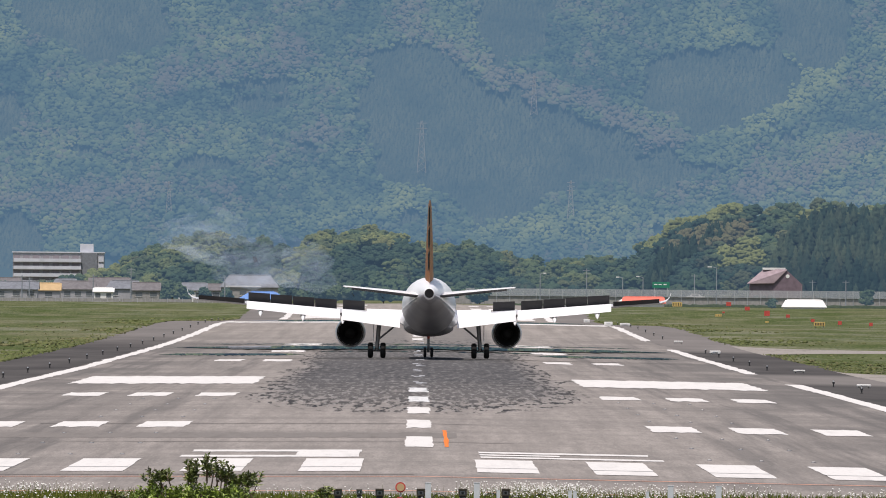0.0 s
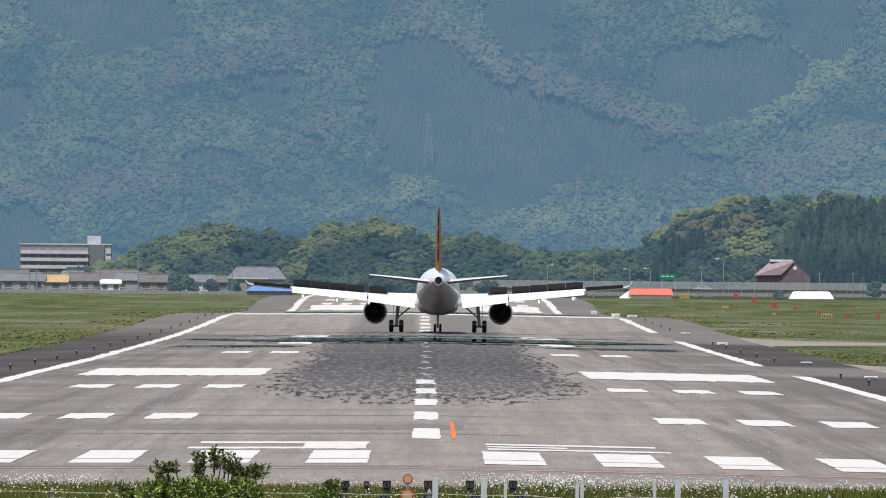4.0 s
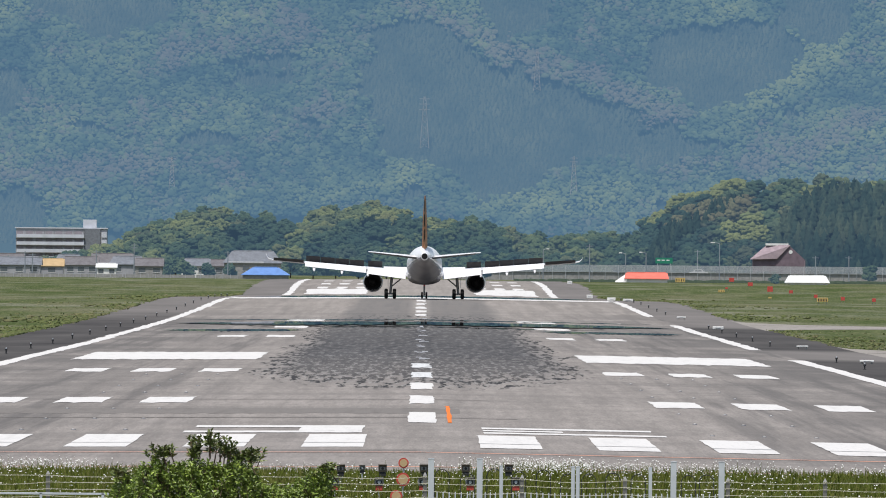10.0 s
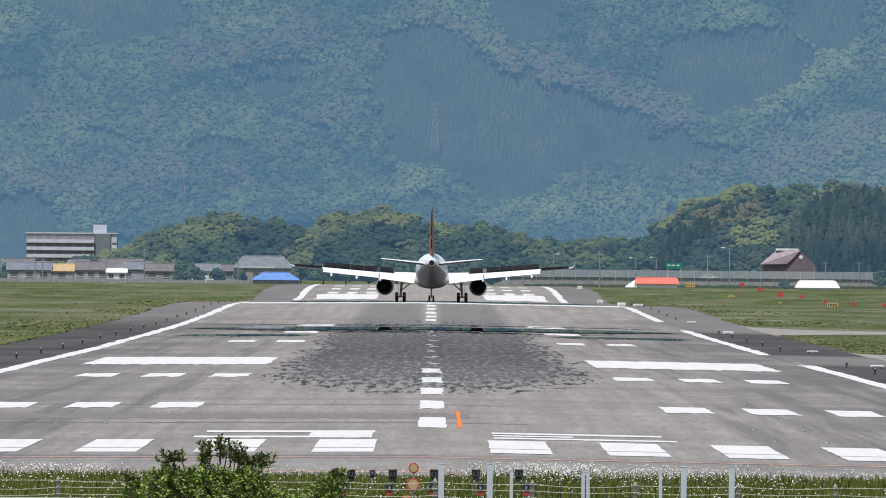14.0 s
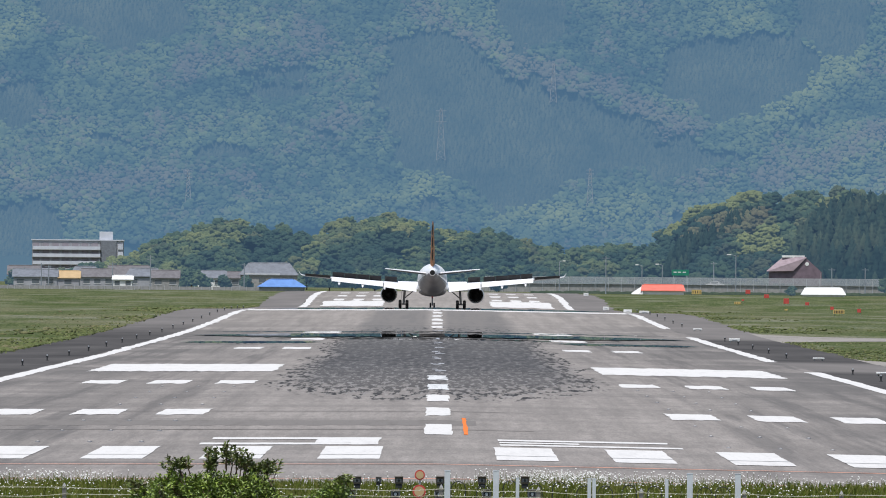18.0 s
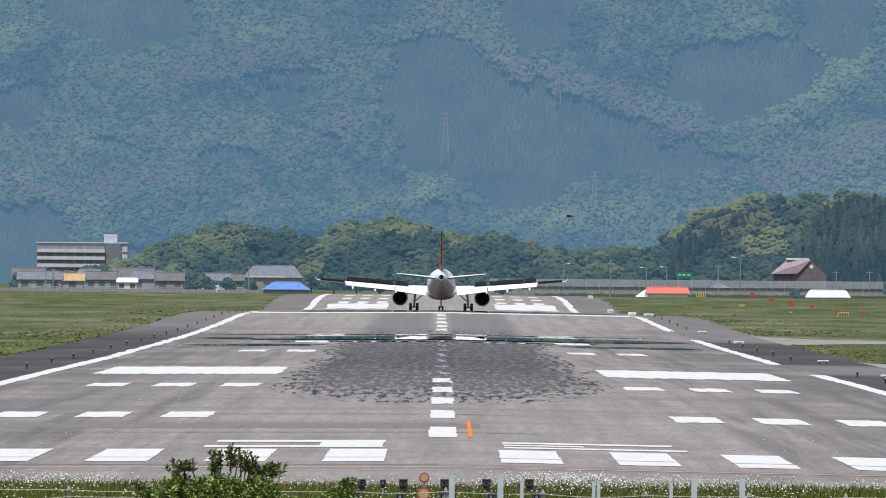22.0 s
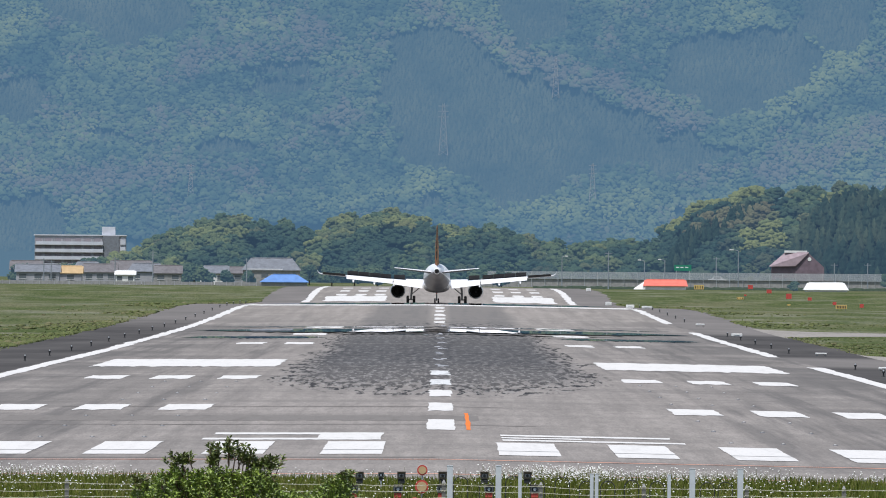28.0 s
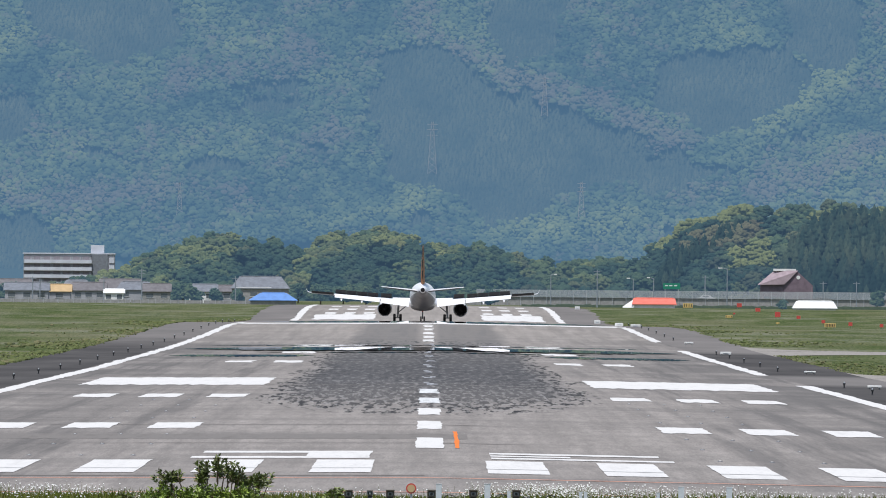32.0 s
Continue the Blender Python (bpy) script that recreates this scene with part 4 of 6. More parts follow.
        part("side_stay", tube((s * 3.75, 0.05, 1.3), (s * 2.3, 0.2, 2.5), 0.07, 0.07, 8), "steel", g)
        part("torque_link", box(s * 3.8, -0.22, 0.95, 0.2, 0.14, 0.5, 0.03), "steel", g)
        part("axle", tube((s * 3.795 - 0.6, 0, 0.57), (s * 3.795 + 0.6, 0, 0.57), 0.09, 0.09, 8), "steel", g)
        part("gear_door", box(s * 4.05, 0.1, 1.9, 0.06, 0.9, 1.3, 0.02), "plane_white", g)
        for q in (-0.46, 0.46):
            wheel(g, s * 3.795 + q, 0.0, 0.57, 0.4)
    n = part("nose_gear", tube((0, 12.64, 0.38), (0, 12.5, 2.2), 0.1, 0.12, 10), "steel", p, "nose gear strut")
    for q in (-0.25, 0.25):
        wheel(n, q, 12.64, 0.38, 0.22)
    part("nose_gear_door", box(0.4, 12.9, 1.75, 0.04, 0.8, 0.6), "plane_white", n)
    return p


def wheel(parent, x, y, r, width):
    t = part("wheel", loft([[(x + k, y + q * math.cos(a), r + q * math.sin(a)) for a in (2 * math.pi * i / 22 for i in range(22))]
                            for k, q in ((-width / 2, r * 0.72), (-width * 0.42, r * 0.93), (-width * 0.2, r), (width * 0.2, r), (width * 0.42, r * 0.93), (width / 2, r * 0.72))]), "tyre", parent, "black tyre")
    part("rim", tube((x - width * 0.51, y, r), (x + width * 0.51, y, r), r * 0.52, r * 0.52, 14), "steel", t)


plane = airliner()
PLANE_ROWS = ((0, 0.85, 1036), (1, 0.75, 1104), (2, 0.82, 1171), (3, 1.1, 1232), (3.5, 1.3, 1262), (4.5, 1.1, 1318), (5.5, 0.7, 1369), (6, 0.4, 1394), (7, 0.0, 1440), (8, 0.0, 1488), (9, 0.16, 1534),
              (10, 0.45, 1579), (11, 0.66, 1622), (12, 0.45, 1663), (13, 0.1, 1702), (14, 0.12, 1738), (15, 0.0, 1773), (16.5, -0.3, 1821), (17.5, -0.6, 1853), (19, -0.3, 1896), (20, 0.0, 1922),
              (21, 0.02, 1948), (23, 0.0, 1990), (25, -0.2, 2034), (28, -0.35, 2086), (30, -0.6, 2115), (32, -0.8, 2140))


# ---- drifting smoke of the touchdown ----
def smoke_mat():
    n = Nodes("tyre_smoke", 1.0, 0.0)
    m = n.noise(n.where((0.5, 0.5, 1.0)), 0.7, 5, 0.65)
    n.put(n.span(m, 0.42, 0.7, 0.0, 0.11), n.b.inputs["Alpha"])
    return n.done((0.6, 0.72, 0.88))


M["smoke"] = smoke_mat()
random.seed(91)
smoke = thing("tyre_smoke", -13.5, 1085.0, 0.0, "thin bluish tyre smoke drifting over the grass edge", "smoke")
for i in range(7):
    v, f = blobs(1, 200 + i)[0]
    r = random.uniform(1.6, 2.6)
    bm = bmesh.new()
    vs = [bm.verts.new((x * r * 1.5, y * r, z * r)) for x, y, z in v]
    for q in f:
        bm.faces.new([vs[j] for j in q]).smooth = True
    pf = part("puff", bm, "smoke", smoke)
    pf.location = (-4.5 + 1.5 * i, random.uniform(-12, 12), 9.2 - 0.55 * i + random.uniform(-1.2, 1.2))
    pf.visible_shadow = False


# ---- buildings beyond the airfield ----
FAR = 0.9


def pitched(bm, x0, x1, y0, y1, z0, z1, over=0.3, hip=0.0):
    """Ridge along x, with hipped ends if hip is set."""
    ym = (y0 + y1) / 2
    t = 0.12
    lo = [(x0 - over, y0 - over, z0), (x1 + over, y0 - over, z0), (x1 + over, y1 + over, z0), (x0 - over, y1 + over, z0)]
    r = [(x0 - over + hip, ym, z1), (x1 + over - hip, ym, z1)]
    v = [bm.verts.new(p) for p in lo + r] + [bm.verts.new((p[0], p[1], p[2] - t)) for p in lo]
    for f in ((0, 1, 5, 4), (2, 3, 4, 5), (1, 2, 5), (3, 0, 4), (6, 7, 1, 0), (7, 8, 2, 1), (8, 9, 3, 2), (9, 6, 0, 3), (9, 8, 7, 6)):
        bm.faces.new([v[i] for i in f])
    bmesh.ops.recalc_face_normals(bm, faces=bm.faces)
    return bm


def house(x, y, w, d, eave, ridge, wall, roof, label, hip=0.0, z=FAR, wins=3, rz=0.0, cat="house"):
    h = thing("house", x, y, z - 0.3, label, cat, rz=rz)
    part("wall", box(0, 0, (eave + 0.3) / 2, w, d, eave + 0.3), wall, h)
    part("roof", pitched(bmesh.new(), -w / 2, w / 2, -d / 2, d / 2, eave + 0.3, ridge + 0.3, 0.35, hip), roof, h)
    part("ridge_cap", tube((-w / 2 + hip, 0, ridge + 0.33), (w / 2 - hip, 0, ridge + 0.33), 0.12, 0.12, 6), roof, h)
    for i in range(wins):
        u = -w / 2 + (i + 0.5) * w / wins + random.uniform(-0.2, 0.2)
        win = part("window", box(u, -d / 2 - 0.02, eave * 0.62 + 0.3, min(1.5, w / wins * 0.55), 0.06, 0.95), "glass", h)
        part("window_frame", box(u, -d / 2 - 0.06, eave * 0.62 - 0.22, min(1.7, w / wins * 0.62), 0.06, 0.08), "white_sheet", win)
    return h


def apartment():
    x0, x1 = -127.49, -98.83
    w = x1 - x0
    z0 = 6.03
    top = 14.04
    st = (top - z0) / 3.45
    a = thing("apartment_building", (x0 + x1) / 2, 4450, -1.0, "pale concrete apartment block with long white balconies", "building")
    full = top + 1.0
    part("wall", box(0, 5, full / 2, w, 9, full), "pale_wall", a)
    part("roof", box(0, 5, full + 0.15, w + 0.6, 9.8, 0.35), "far_white", a)
    part("stair_house", box(w * 0.31, 4, full + 1.5, 4.2, 4, 2.7, 0.05), "far_white", a)
    part("stair_core", box(w * 0.34, 0.2, full - 4.0, 5.0, 0.5, 8.0), "tile_grey", a, "dark grey stair core")
    for k in range(5):
        zz = full - 0.55 - st * (k + 1)
        part("balcony", box(-w * 0.12, -0.3, zz + 0.5, w * 0.74, 1.3, 1.05), "far_white", a, "white balcony front")
        part("balcony_slab", box(-w * 0.12, -0.2, zz - 0.08, w * 0.76, 1.5, 0.14), "concrete", a)
        for i in range(7):
            u = -w * 0.46 + i * w * 0.108
            part("window", box(u, 0.46, zz + 1.5, w * 0.07, 0.1, st * 0.5), "far_glass", a)
            part("partition", box(u + w * 0.054, -0.1, zz + st * 0.6, 0.14, 1.1, st * 0.8), "pale_wall", a)
        part("end_panel", box(w * 0.47, 0.2, zz + st * 0.4, 1.6, 0.5, st * 0.7), "far_white", a)


apartment()
random.seed(21)
house(-86.59, 3050, 9.3, 7, 2.6, 4.2, "pale_wall", "tile_grey", "low house with pale grey tiled roof")
house(-79.78, 3060, 4.8, 6, 2.4, 3.9, "pale_wall", "tan", "small shed with a tan sheet roof", wins=1)
for x, w, e, r, wl, rf, y in ((150, 7.5, 2.6, 4.4, "pale_wall", "tile_brown", 3150), (195, 4.0, 2.2, 3.0, "white_sheet", "white_sheet", 3040), (232, 8.0, 2.8, 4.6, "pale_wall", "tile_grey", 3160),
                              (270, 6.0, 2.5, 4.2, "concrete", "tile_brown", 3140), (128, 6.5, 2.8, 4.9, "concrete", "tile_grey", 3210), (205, 9.0, 3.0, 5.2, "pale_wall", "tile_brown", 3230),
                              (20, 7.0, 3.0, 5.0, "pale_wall", "tile_brown", 3190), (352, 6.0, 2.6, 4.2, "white_sheet", "tile_grey", 3110), (385, 5.0, 2.6, 4.0, "pale_wall", "tile_brown", 3150)):
    house((x - 750) * y / 25000.0, y, w, 6.5, e, r, wl, rf, "low suburban house behind the airfield fence", hip=random.choice((0, 1.2)), wins=random.choice((2, 3)))
b = house(-37.05, 3120, 12.5, 8, 3.4, 6.0, "concrete", "tile_grey", "grey hall with a hipped roof and pale band", 2.0, wins=4)
part("fascia", box(-1.5, -4.1, 3.75, 8.0, 0.15, 0.4), "white_sheet", b, "white fascia board")
house(-32.52, 2970, 9.6, 7, 1.0, 2.5, "concrete", "blue_roof", "low shed with bright blue sheet roof", 2.4, wins=0, cat="shed")
house(47.23, 2950, 8.6, 6.0, 0.9, 2.1, "white_sheet", "orange_roof", "low hut with faded orange roof", 0.3, wins=0, cat="shed")
g = bmesh.new()
vs = [g.verts.new(p) for p in ((-5.4, -3.2, -1.0), (-4.2, -3.4, -1.0), (-4.2, -3.4, 1.0), (-4.35, -0.2, 2.1), (-6.6, -1.5, 0.6), (-6.6, -1.5, -1.0))]
for f in ((0, 1, 2, 3), (0, 3, 4, 5)):
    g.faces.new([vs[i] for i in f])
hut_end = part("canvas_end", g, "white_sheet")
hut_end.matrix_basis = pose(47.23, 2950, FAR - 0.3)
hut_end.name = "canvas_lean_to"
tagged(hut_end, "white canvas lean-to on the end of a hut", "awning")
house(79.93, 2920, 8.6, 5.0, 0.5, 1.9, "white_sheet", "white_sheet", "low white tent with a sheet roof", 0.8, wins=0, z=0.81, cat="tent")


def barn():
    x0, x1 = 77.09, 90.03
    b = thing("barn", (x0 + x1) / 2, 3300, 1.2, "maroon clad barn with pitched roof and pale ridge vent", "barn")
    w = x1 - x0
    hw, eav, rid = w / 2, 6.19 - 1.2, 9.23 - 1.2
    xr = hw * 0.36
    part("front_wall", box(-hw * 0.3, 0, eav / 2, hw * 1.25, 5, eav), "maroon", b)
    gb = bmesh.new()
    pts = [(hw * 0.1, -2.6), (hw, -2.6)]
    a = [gb.verts.new(p) for p in ((xr - hw * 0.4, -2.7, 0), (hw * 0.97, -2.7, 0), (hw * 0.97, -2.7, eav * 0.95), (xr + 0.3, -2.7, rid), (xr - hw * 0.45, -2.7, eav))]
    c = [gb.verts.new((v.co.x, 4.0, v.co.z)) for v in a]
    gb.faces.new(a)
    gb.faces.new(list(reversed(c)))
    for i in range(5):
        gb.faces.new((a[i], c[i], c[(i + 1) % 5], a[(i + 1) % 5]))
    bmesh.ops.recalc_face_normals(gb, faces=gb.faces)
    part("gable_wall", gb, "maroon", b)
    rb = bmesh.new()
    q = [(-hw * 1.02, -3.2, eav - 0.15), (xr - hw * 0.42, -3.2, eav + 0.0), (xr + 0.35, -3.0, rid + 0.1), (-hw * 0.42, -1.0, rid + 0.1)]
    lo = [rb.verts.new(p) for p in q]
    hi = [rb.verts.new((p[0], p[1] + 0.1, p[2] + 0.14)) for p in q]
    rb.faces.new(lo), rb.faces.new(list(reversed(hi)))
    for i in range(4):
        rb.faces.new((lo[i], hi[i], hi[(i + 1) % 4], lo[(i + 1) % 4]))
    bmesh.ops.recalc_face_normals(rb, faces=rb.faces)
    part("roof", rb, "maroon_roof", b)
    part("ridge_vent", box(-0.35, -1.4, rid + 0.35, hw * 0.82, 1.0, 0.5), "white_sheet", b, "pale ridge vent")
    part("gable_vent", tube((xr + 0.5, -2.8, rid - 1.4), (xr + 0.5, -2.65, rid - 1.4), 0.45, 0.45, 14), "white_sheet", b, "round vent")
    for i in range(3):
        part("opening", box(-hw * 0.7 + i * 1.7, -2.55, 1.5, 1.2, 0.12, 1.3), "glass", b)
    part("side_rib", box(hw * 0.93, -2.8, eav * 0.45, 0.12, 0.1, eav * 0.9), "maroon_roof", b)


barn()

# long sea wall and fence behind the runway end
wallo = thing("boundary_wall", 0, 3209.5, 1.3, "long pale concrete wall along the road", "wall")
for i in range(16):
    part("wall_panel", box(14 + i * 9.0, 0, 0.45, 8.94, 0.4, 2.1 + 0.1 * (i % 2)), "concrete", wallo)
fence = thing("boundary_fence", 0, 3209, 2.75, "grey steel mesh fence along the road", "fence")
for i in range(48):
    part("post", tube((12 + i * 3.0, 0, -1.9), (12 + i * 3.0, 0, 1.7), 0.07, 0.07, 6), "galv", fence)
for k in range(11):
    part("rail", box(84, 0, 0.12 + k * 0.155, 146, 0.05, 0.095), "galv", fence)
low = thing("airfield_fence", 0, 3020, FAR, "low pale perimeter fence behind the grass", "fence")
for i in range(40):
    part("post", tube((-95 + i * 1.6, 0, -0.2), (-95 + i * 1.6, 0, 0.95), 0.05, 0.05, 6), "galv", low)
for k in range(4):
    part("panel", box(-87 + k * 15.6, 0.1, 0.4, 15.4, 0.06, 0.7), "concrete", low)
hedge = mesh_object("hedge", *(lambda n: ([(20 + 135 * i / n + random.uniform(-0.3, 0.3), 3010 + 1.2 * (j > 1), FAR - 0.4 + (0 if j in (0, 3) else 0.95 + random.uniform(-0.15, 0.15))) for j in range(4) for i in range(n + 1)],
                                          grid_faces(n + 1, 4)))(160), "wood_dark")
tagged(hedge, "dark clipped hedge along the field edge", "hedge", kind="stuff")


def pole(name, x, y, z0, z1, r, label, arm=0.0, cat="pole", bars=0):
    p = thing(name, x, y, z0, label, cat)
    part("shaft", tube((0, 0, 0), (0, 0, z1 - z0), r, r * 0.7, 8), "far_post", p)
    if arm:
        part("arm", tube((0, 0, z1 - z0), (arm, 0, z1 - z0 + 0.25), r * 0.5, r * 0.4, 6), "far_post", p)
        part("lamp_head", box(arm * 1.3, 0, z1 - z0 + 0.22, abs(arm) * 0.8, 0.4, 0.22, 0.05), "white_sheet", p, "pale lamp head")
    for k in range(bars):
        part("crossarm", box(0, 0, z1 - z0 - 0.4 - 0.6 * k, 1.6, 0.1, 0.1), "far_post", p)
    return p


for x, y0, y1, d, arm, bars, nm in ((1279, 486, 439, 3190, -1.2, 0, "street_lamp"), (1149, 490, 456, 3100, -0.9, 0, "street_lamp"), (1113, 484, 457, 3205, -0.9, 0, "street_lamp"), (1449, 486, 461, 3180, 0, 1, "utility_pole"),
                                  (1508, 486, 461, 3185, 0, 1, "utility_pole"), (1049, 494, 440, 3000, 0, 2, "utility_pole"), (967, 486, 450, 3180, 0.8, 0, "street_lamp"), (243, 497, 438, 3030, 0, 2, "utility_pole"),
                                  (50, 497, 452, 3035, 0, 1, "utility_pole"), (63, 497, 455, 3045, 0, 1, "utility_pole"), (176, 497, 450, 3100, 0, 2, "utility_pole"), (409, 497, 452, 3035, 0, 1, "utility_pole"), (1240, 486, 450, 3215, 0, 1, "utility_pole")):
    X = ((x - 750) + 0.0087 * (y0 - 465)) * d / 25000
    Z0, Z1 = (5.6 - ((q - 465) - 0.0087 * (x - 750)) * d / 25000 for q in (y0, y1))
    pole(nm, X, d, FAR - 0.2, Z1, 0.14, "grey street lamp beside the road" if arm else "grey utility pole beside the road", arm, "lamp" if arm else "pole", bars)

sign = thing("road_sign", 55.43, 3215.0, 5.57, "green direction sign beside the road", "sign")
part("board", box(0, 0, 0, 3.9, 0.12, 1.3, 0.03), "green_sign", sign)
for k in (-1.2, -0.2, 0.9):
    part("lettering_bar", box(k, -0.08, 0.1, 0.7, 0.03, 0.22), "white_sheet", sign)
for k in (-1.5, 1.5):
    part("leg", tube((k, 0.1, -0.6), (k, 0.1, -4.6), 0.08, 0.08, 6), "galv", sign)


def car(x, y, z, label, body):
    c = thing("car", x, y, z, label, "car")
    prof = [(-2.1, 0.35), (-2.1, 0.85), (-1.35, 0.95), (-0.85, 1.42), (0.7, 1.45), (1.3, 0.98), (2.1, 0.85), (2.1, 0.35)]
    part("body", loft([[(u, v, w) for u, w in prof] for v in (-0.8, 0.8)], smooth=False), body, c)
    part("window", box(-0.08, -0.82, 1.18, 1.5, 0.04, 0.32), "glass", c)
    for u in (-1.3, 1.3):
        part("wheel", tube((u, -0.85, 0.32), (u, -0.6, 0.32), 0.32, 0.32, 12), "tyre", c)


road_bed = part("road_bank", box(85, 3216, 1.35, 160, 11.5, 1.6), "concrete")
tagged(road_bed, "raised pale road bank behind the airfield", "road", kind="structure")
car(63.32, 3215, 2.15, "small white car passing along the road", "white_sheet")
car(89.57, 3212, 2.15, "small dark car parked along the road", "dark")


def pylon(x, y0, y1):
    # its foot stands on the slope
    k = FAR_SLOPE / 25000
    d = float(slope_y(np.array([(x - 750) * k]), np.array([5.6 - (y0 - 465 - 0.0087 * (x - 750)) * k]))[0])
    X = ((x - 750) + 0.0087 * (y0 - 465)) * d / 25000
    Z0, Z1 = (5.6 - ((q - 465) - 0.0087 * (x - 750)) * d / 25000 for q in (y0, y1))
    p = thing("lattice_pylon", X, d, Z0, "pale steel lattice pylon on the forested slope", "pylon")
    h = Z1 - Z0
    w = h * 0.085
    for sx in (-1, 1):
        for sy in (-1, 1):
            part("leg", tube((sx * w, sy * w, 0), (sx * w * 0.22, sy * w * 0.22, h), 0.09, 0.06, 5), "far_steel", p)
    for k in range(9):
        u, v = k / 9, (k + 1) / 9
        a, b = w * (1 - 0.78 * u), w * (1 - 0.78 * v)
        for s in (-1, 1):
            part("brace", tube((-s * a, -a, h * u), (s * b, -b, h * v), 0.045, 0.045, 4), "far_steel", p)
    for k in (0.74, 0.85, 0.95):
        part("crossarm", box(0, 0, h * k, w * 2.4, 0.13, 0.13), "far_steel", p)


for x, y0, y1 in ((757, 270, 178), (956, 168, 98), (1021, 352, 284), (310, 345, 285)):
    pylon(x, y0, y1)

# scattered trees by the houses
def tree(x, y, z, h, r, material, label):
    t = thing("tree", x, y, z, label, "tree")
    part("trunk", tube((0, 0, 0), (0.1, 0, h * 0.5), 0.16, 0.1, 8), "trunk", t)
    for k in range(3):
        a = k * 2.1
        part("limb", tube((0.05, 0, h * 0.35), (r * 0.5 * math.cos(a), r * 0.5 * math.sin(a), h * 0.62), 0.08, 0.04, 6), "trunk", t)
    k = 9
    a, u = np.array([random.uniform(0, 6.28) for _ in range(k)]), np.array([random.random() ** 0.6 for _ in range(k)])
    zz = h * np.linspace(0.34, 0.82, k)
    rr = r * 0.62 * (1 - ((zz / h - 0.5) / 0.7) ** 2) * u
    sz = np.array([r * random.uniform(0.36, 0.56) for _ in range(k)])
    c = forest("crown", "", clumped(4, int(abs(x)) + 1, 22), rr * np.cos(a), rr * np.sin(a), zz, sz, sz * 0.8, {"tone": 0.25 + 0.3 * u, "warm": 0.2 * u}, material, int(abs(x)), True, 0.3)
    for key in list(c.keys()):
        del c[key]
    c.parent = t
    return t


random.seed(33)
for x, y1, d, h, r in ((316, 460, 3035, 4.6, 3.4), (372, 468, 3045, 3.6, 2.6), (415, 470, 3060, 3.4, 2.2), (10, 462, 3100, 4.5, 3.0), (340, 470, 3100, 3.6, 2.4), (1377, 491, 2930, 2.3, 1.9), (560, 462, 3090, 4.6, 3.2), (600, 465, 3150, 4.4, 3.4),
                       (640, 466, 3120, 4.2, 3.0), (520, 468, 3200, 4.8, 3.2), (1545, 465, 3150, 4.2, 2.6), (690, 470, 3140, 3.8, 3.0), (860, 474, 3180, 3.6, 3.0), (820, 470, 3240, 4.2, 3.0)):
    tree((x - 750) * d / 25000, d, FAR - 0.3, h, r, "canopy", "green broadleaf tree standing near the field edge")


# ---- airfield marks and fittings ----
for s in (-1, 1):
    for i in range(2):
        a = 9.0 + 3.5 * i
        mark("touchdown_stripe", min(s * a, s * (a + 2.0)), max(s * a, s * (a + 2.0)), 998, 1020)
    mark("touchdown_stripe", min(s * 9.0, s * 11.8), max(s * 9.0, s * 11.8), 1118, 1142)
    mark("touchdown_stripe", min(s * 8.5, s * 11.6), max(s * 8.5, s * 11.6), 1218, 1246)
    mark("aiming_point_bar", min(s * 9.0, s * 19.3), max(s * 9.0, s * 19.3), 2325, 2422, wob=6)
    for y in (2432, 2505, 2600):
        for i in range(3):
            a = 9.4 + 3.3 * i
            mark("touchdown_stripe", min(s * a, s * (a + 1.8)), max(s * a, s * (a + 1.8)), y, y + 26)
    mark("runway_edge_line", min(s * 21.3, s * 22.5), max(s * 21.3, s * 22.5), 2290, 2880, label="long white runway edge line", wob=4)
# runway number, unreadable at this angle: plain bars
for x0, x1, y0, y1 in ((-7.5, -1.9, 468, 473), (-7.7, -1.95, 455, 459.5), (-4.0, -1.95, 459.5, 468), (1.95, 7.6, 467, 471), (2.0, 7.9, 455.5, 459), (2.0, 4.6, 461.5, 464.5)):
    mark("number_bar", x0, x1, y0, y1, label="white bar of the painted runway number")
mark("orange_bar", 0.88, 1.04, 482, 532, "orange_line", label="orange painted bar beside the centre line", wob=5)
for y, w in ((409, 0.6), (381, 0.45)):
    mark("orange_line", -29.2, 29.2, y, y + w, "orange_thin", label="thin orange line across the pavement")
# joints and repairs in the asphalt
M["seam"] = marking("tar_seam", (0.215, 0.2, 0.187), 0.4)
random.seed(44)
for i in range(6):
    y = random.choice((random.uniform(395, 640), random.uniform(640, 1500)))
    x0 = random.uniform(-22, 4)
    mark("tar_seam", x0, min(22, x0 + random.uniform(6, 26)), y, y + random.uniform(0.7, 1.6) * (y / 600), "seam", 0.028, "dark tar seam in the asphalt", 2)
M["patch"] = marking("asphalt_patch", (0.195, 0.182, 0.17), 0.4)
for x0, x1, y0, y1, m in ((-16, 1.4, 508, 524, "patch"),):
    mark("asphalt_patch", x0, x1, y0, y1, m, 0.025, "slightly different repair strip of asphalt", 6)

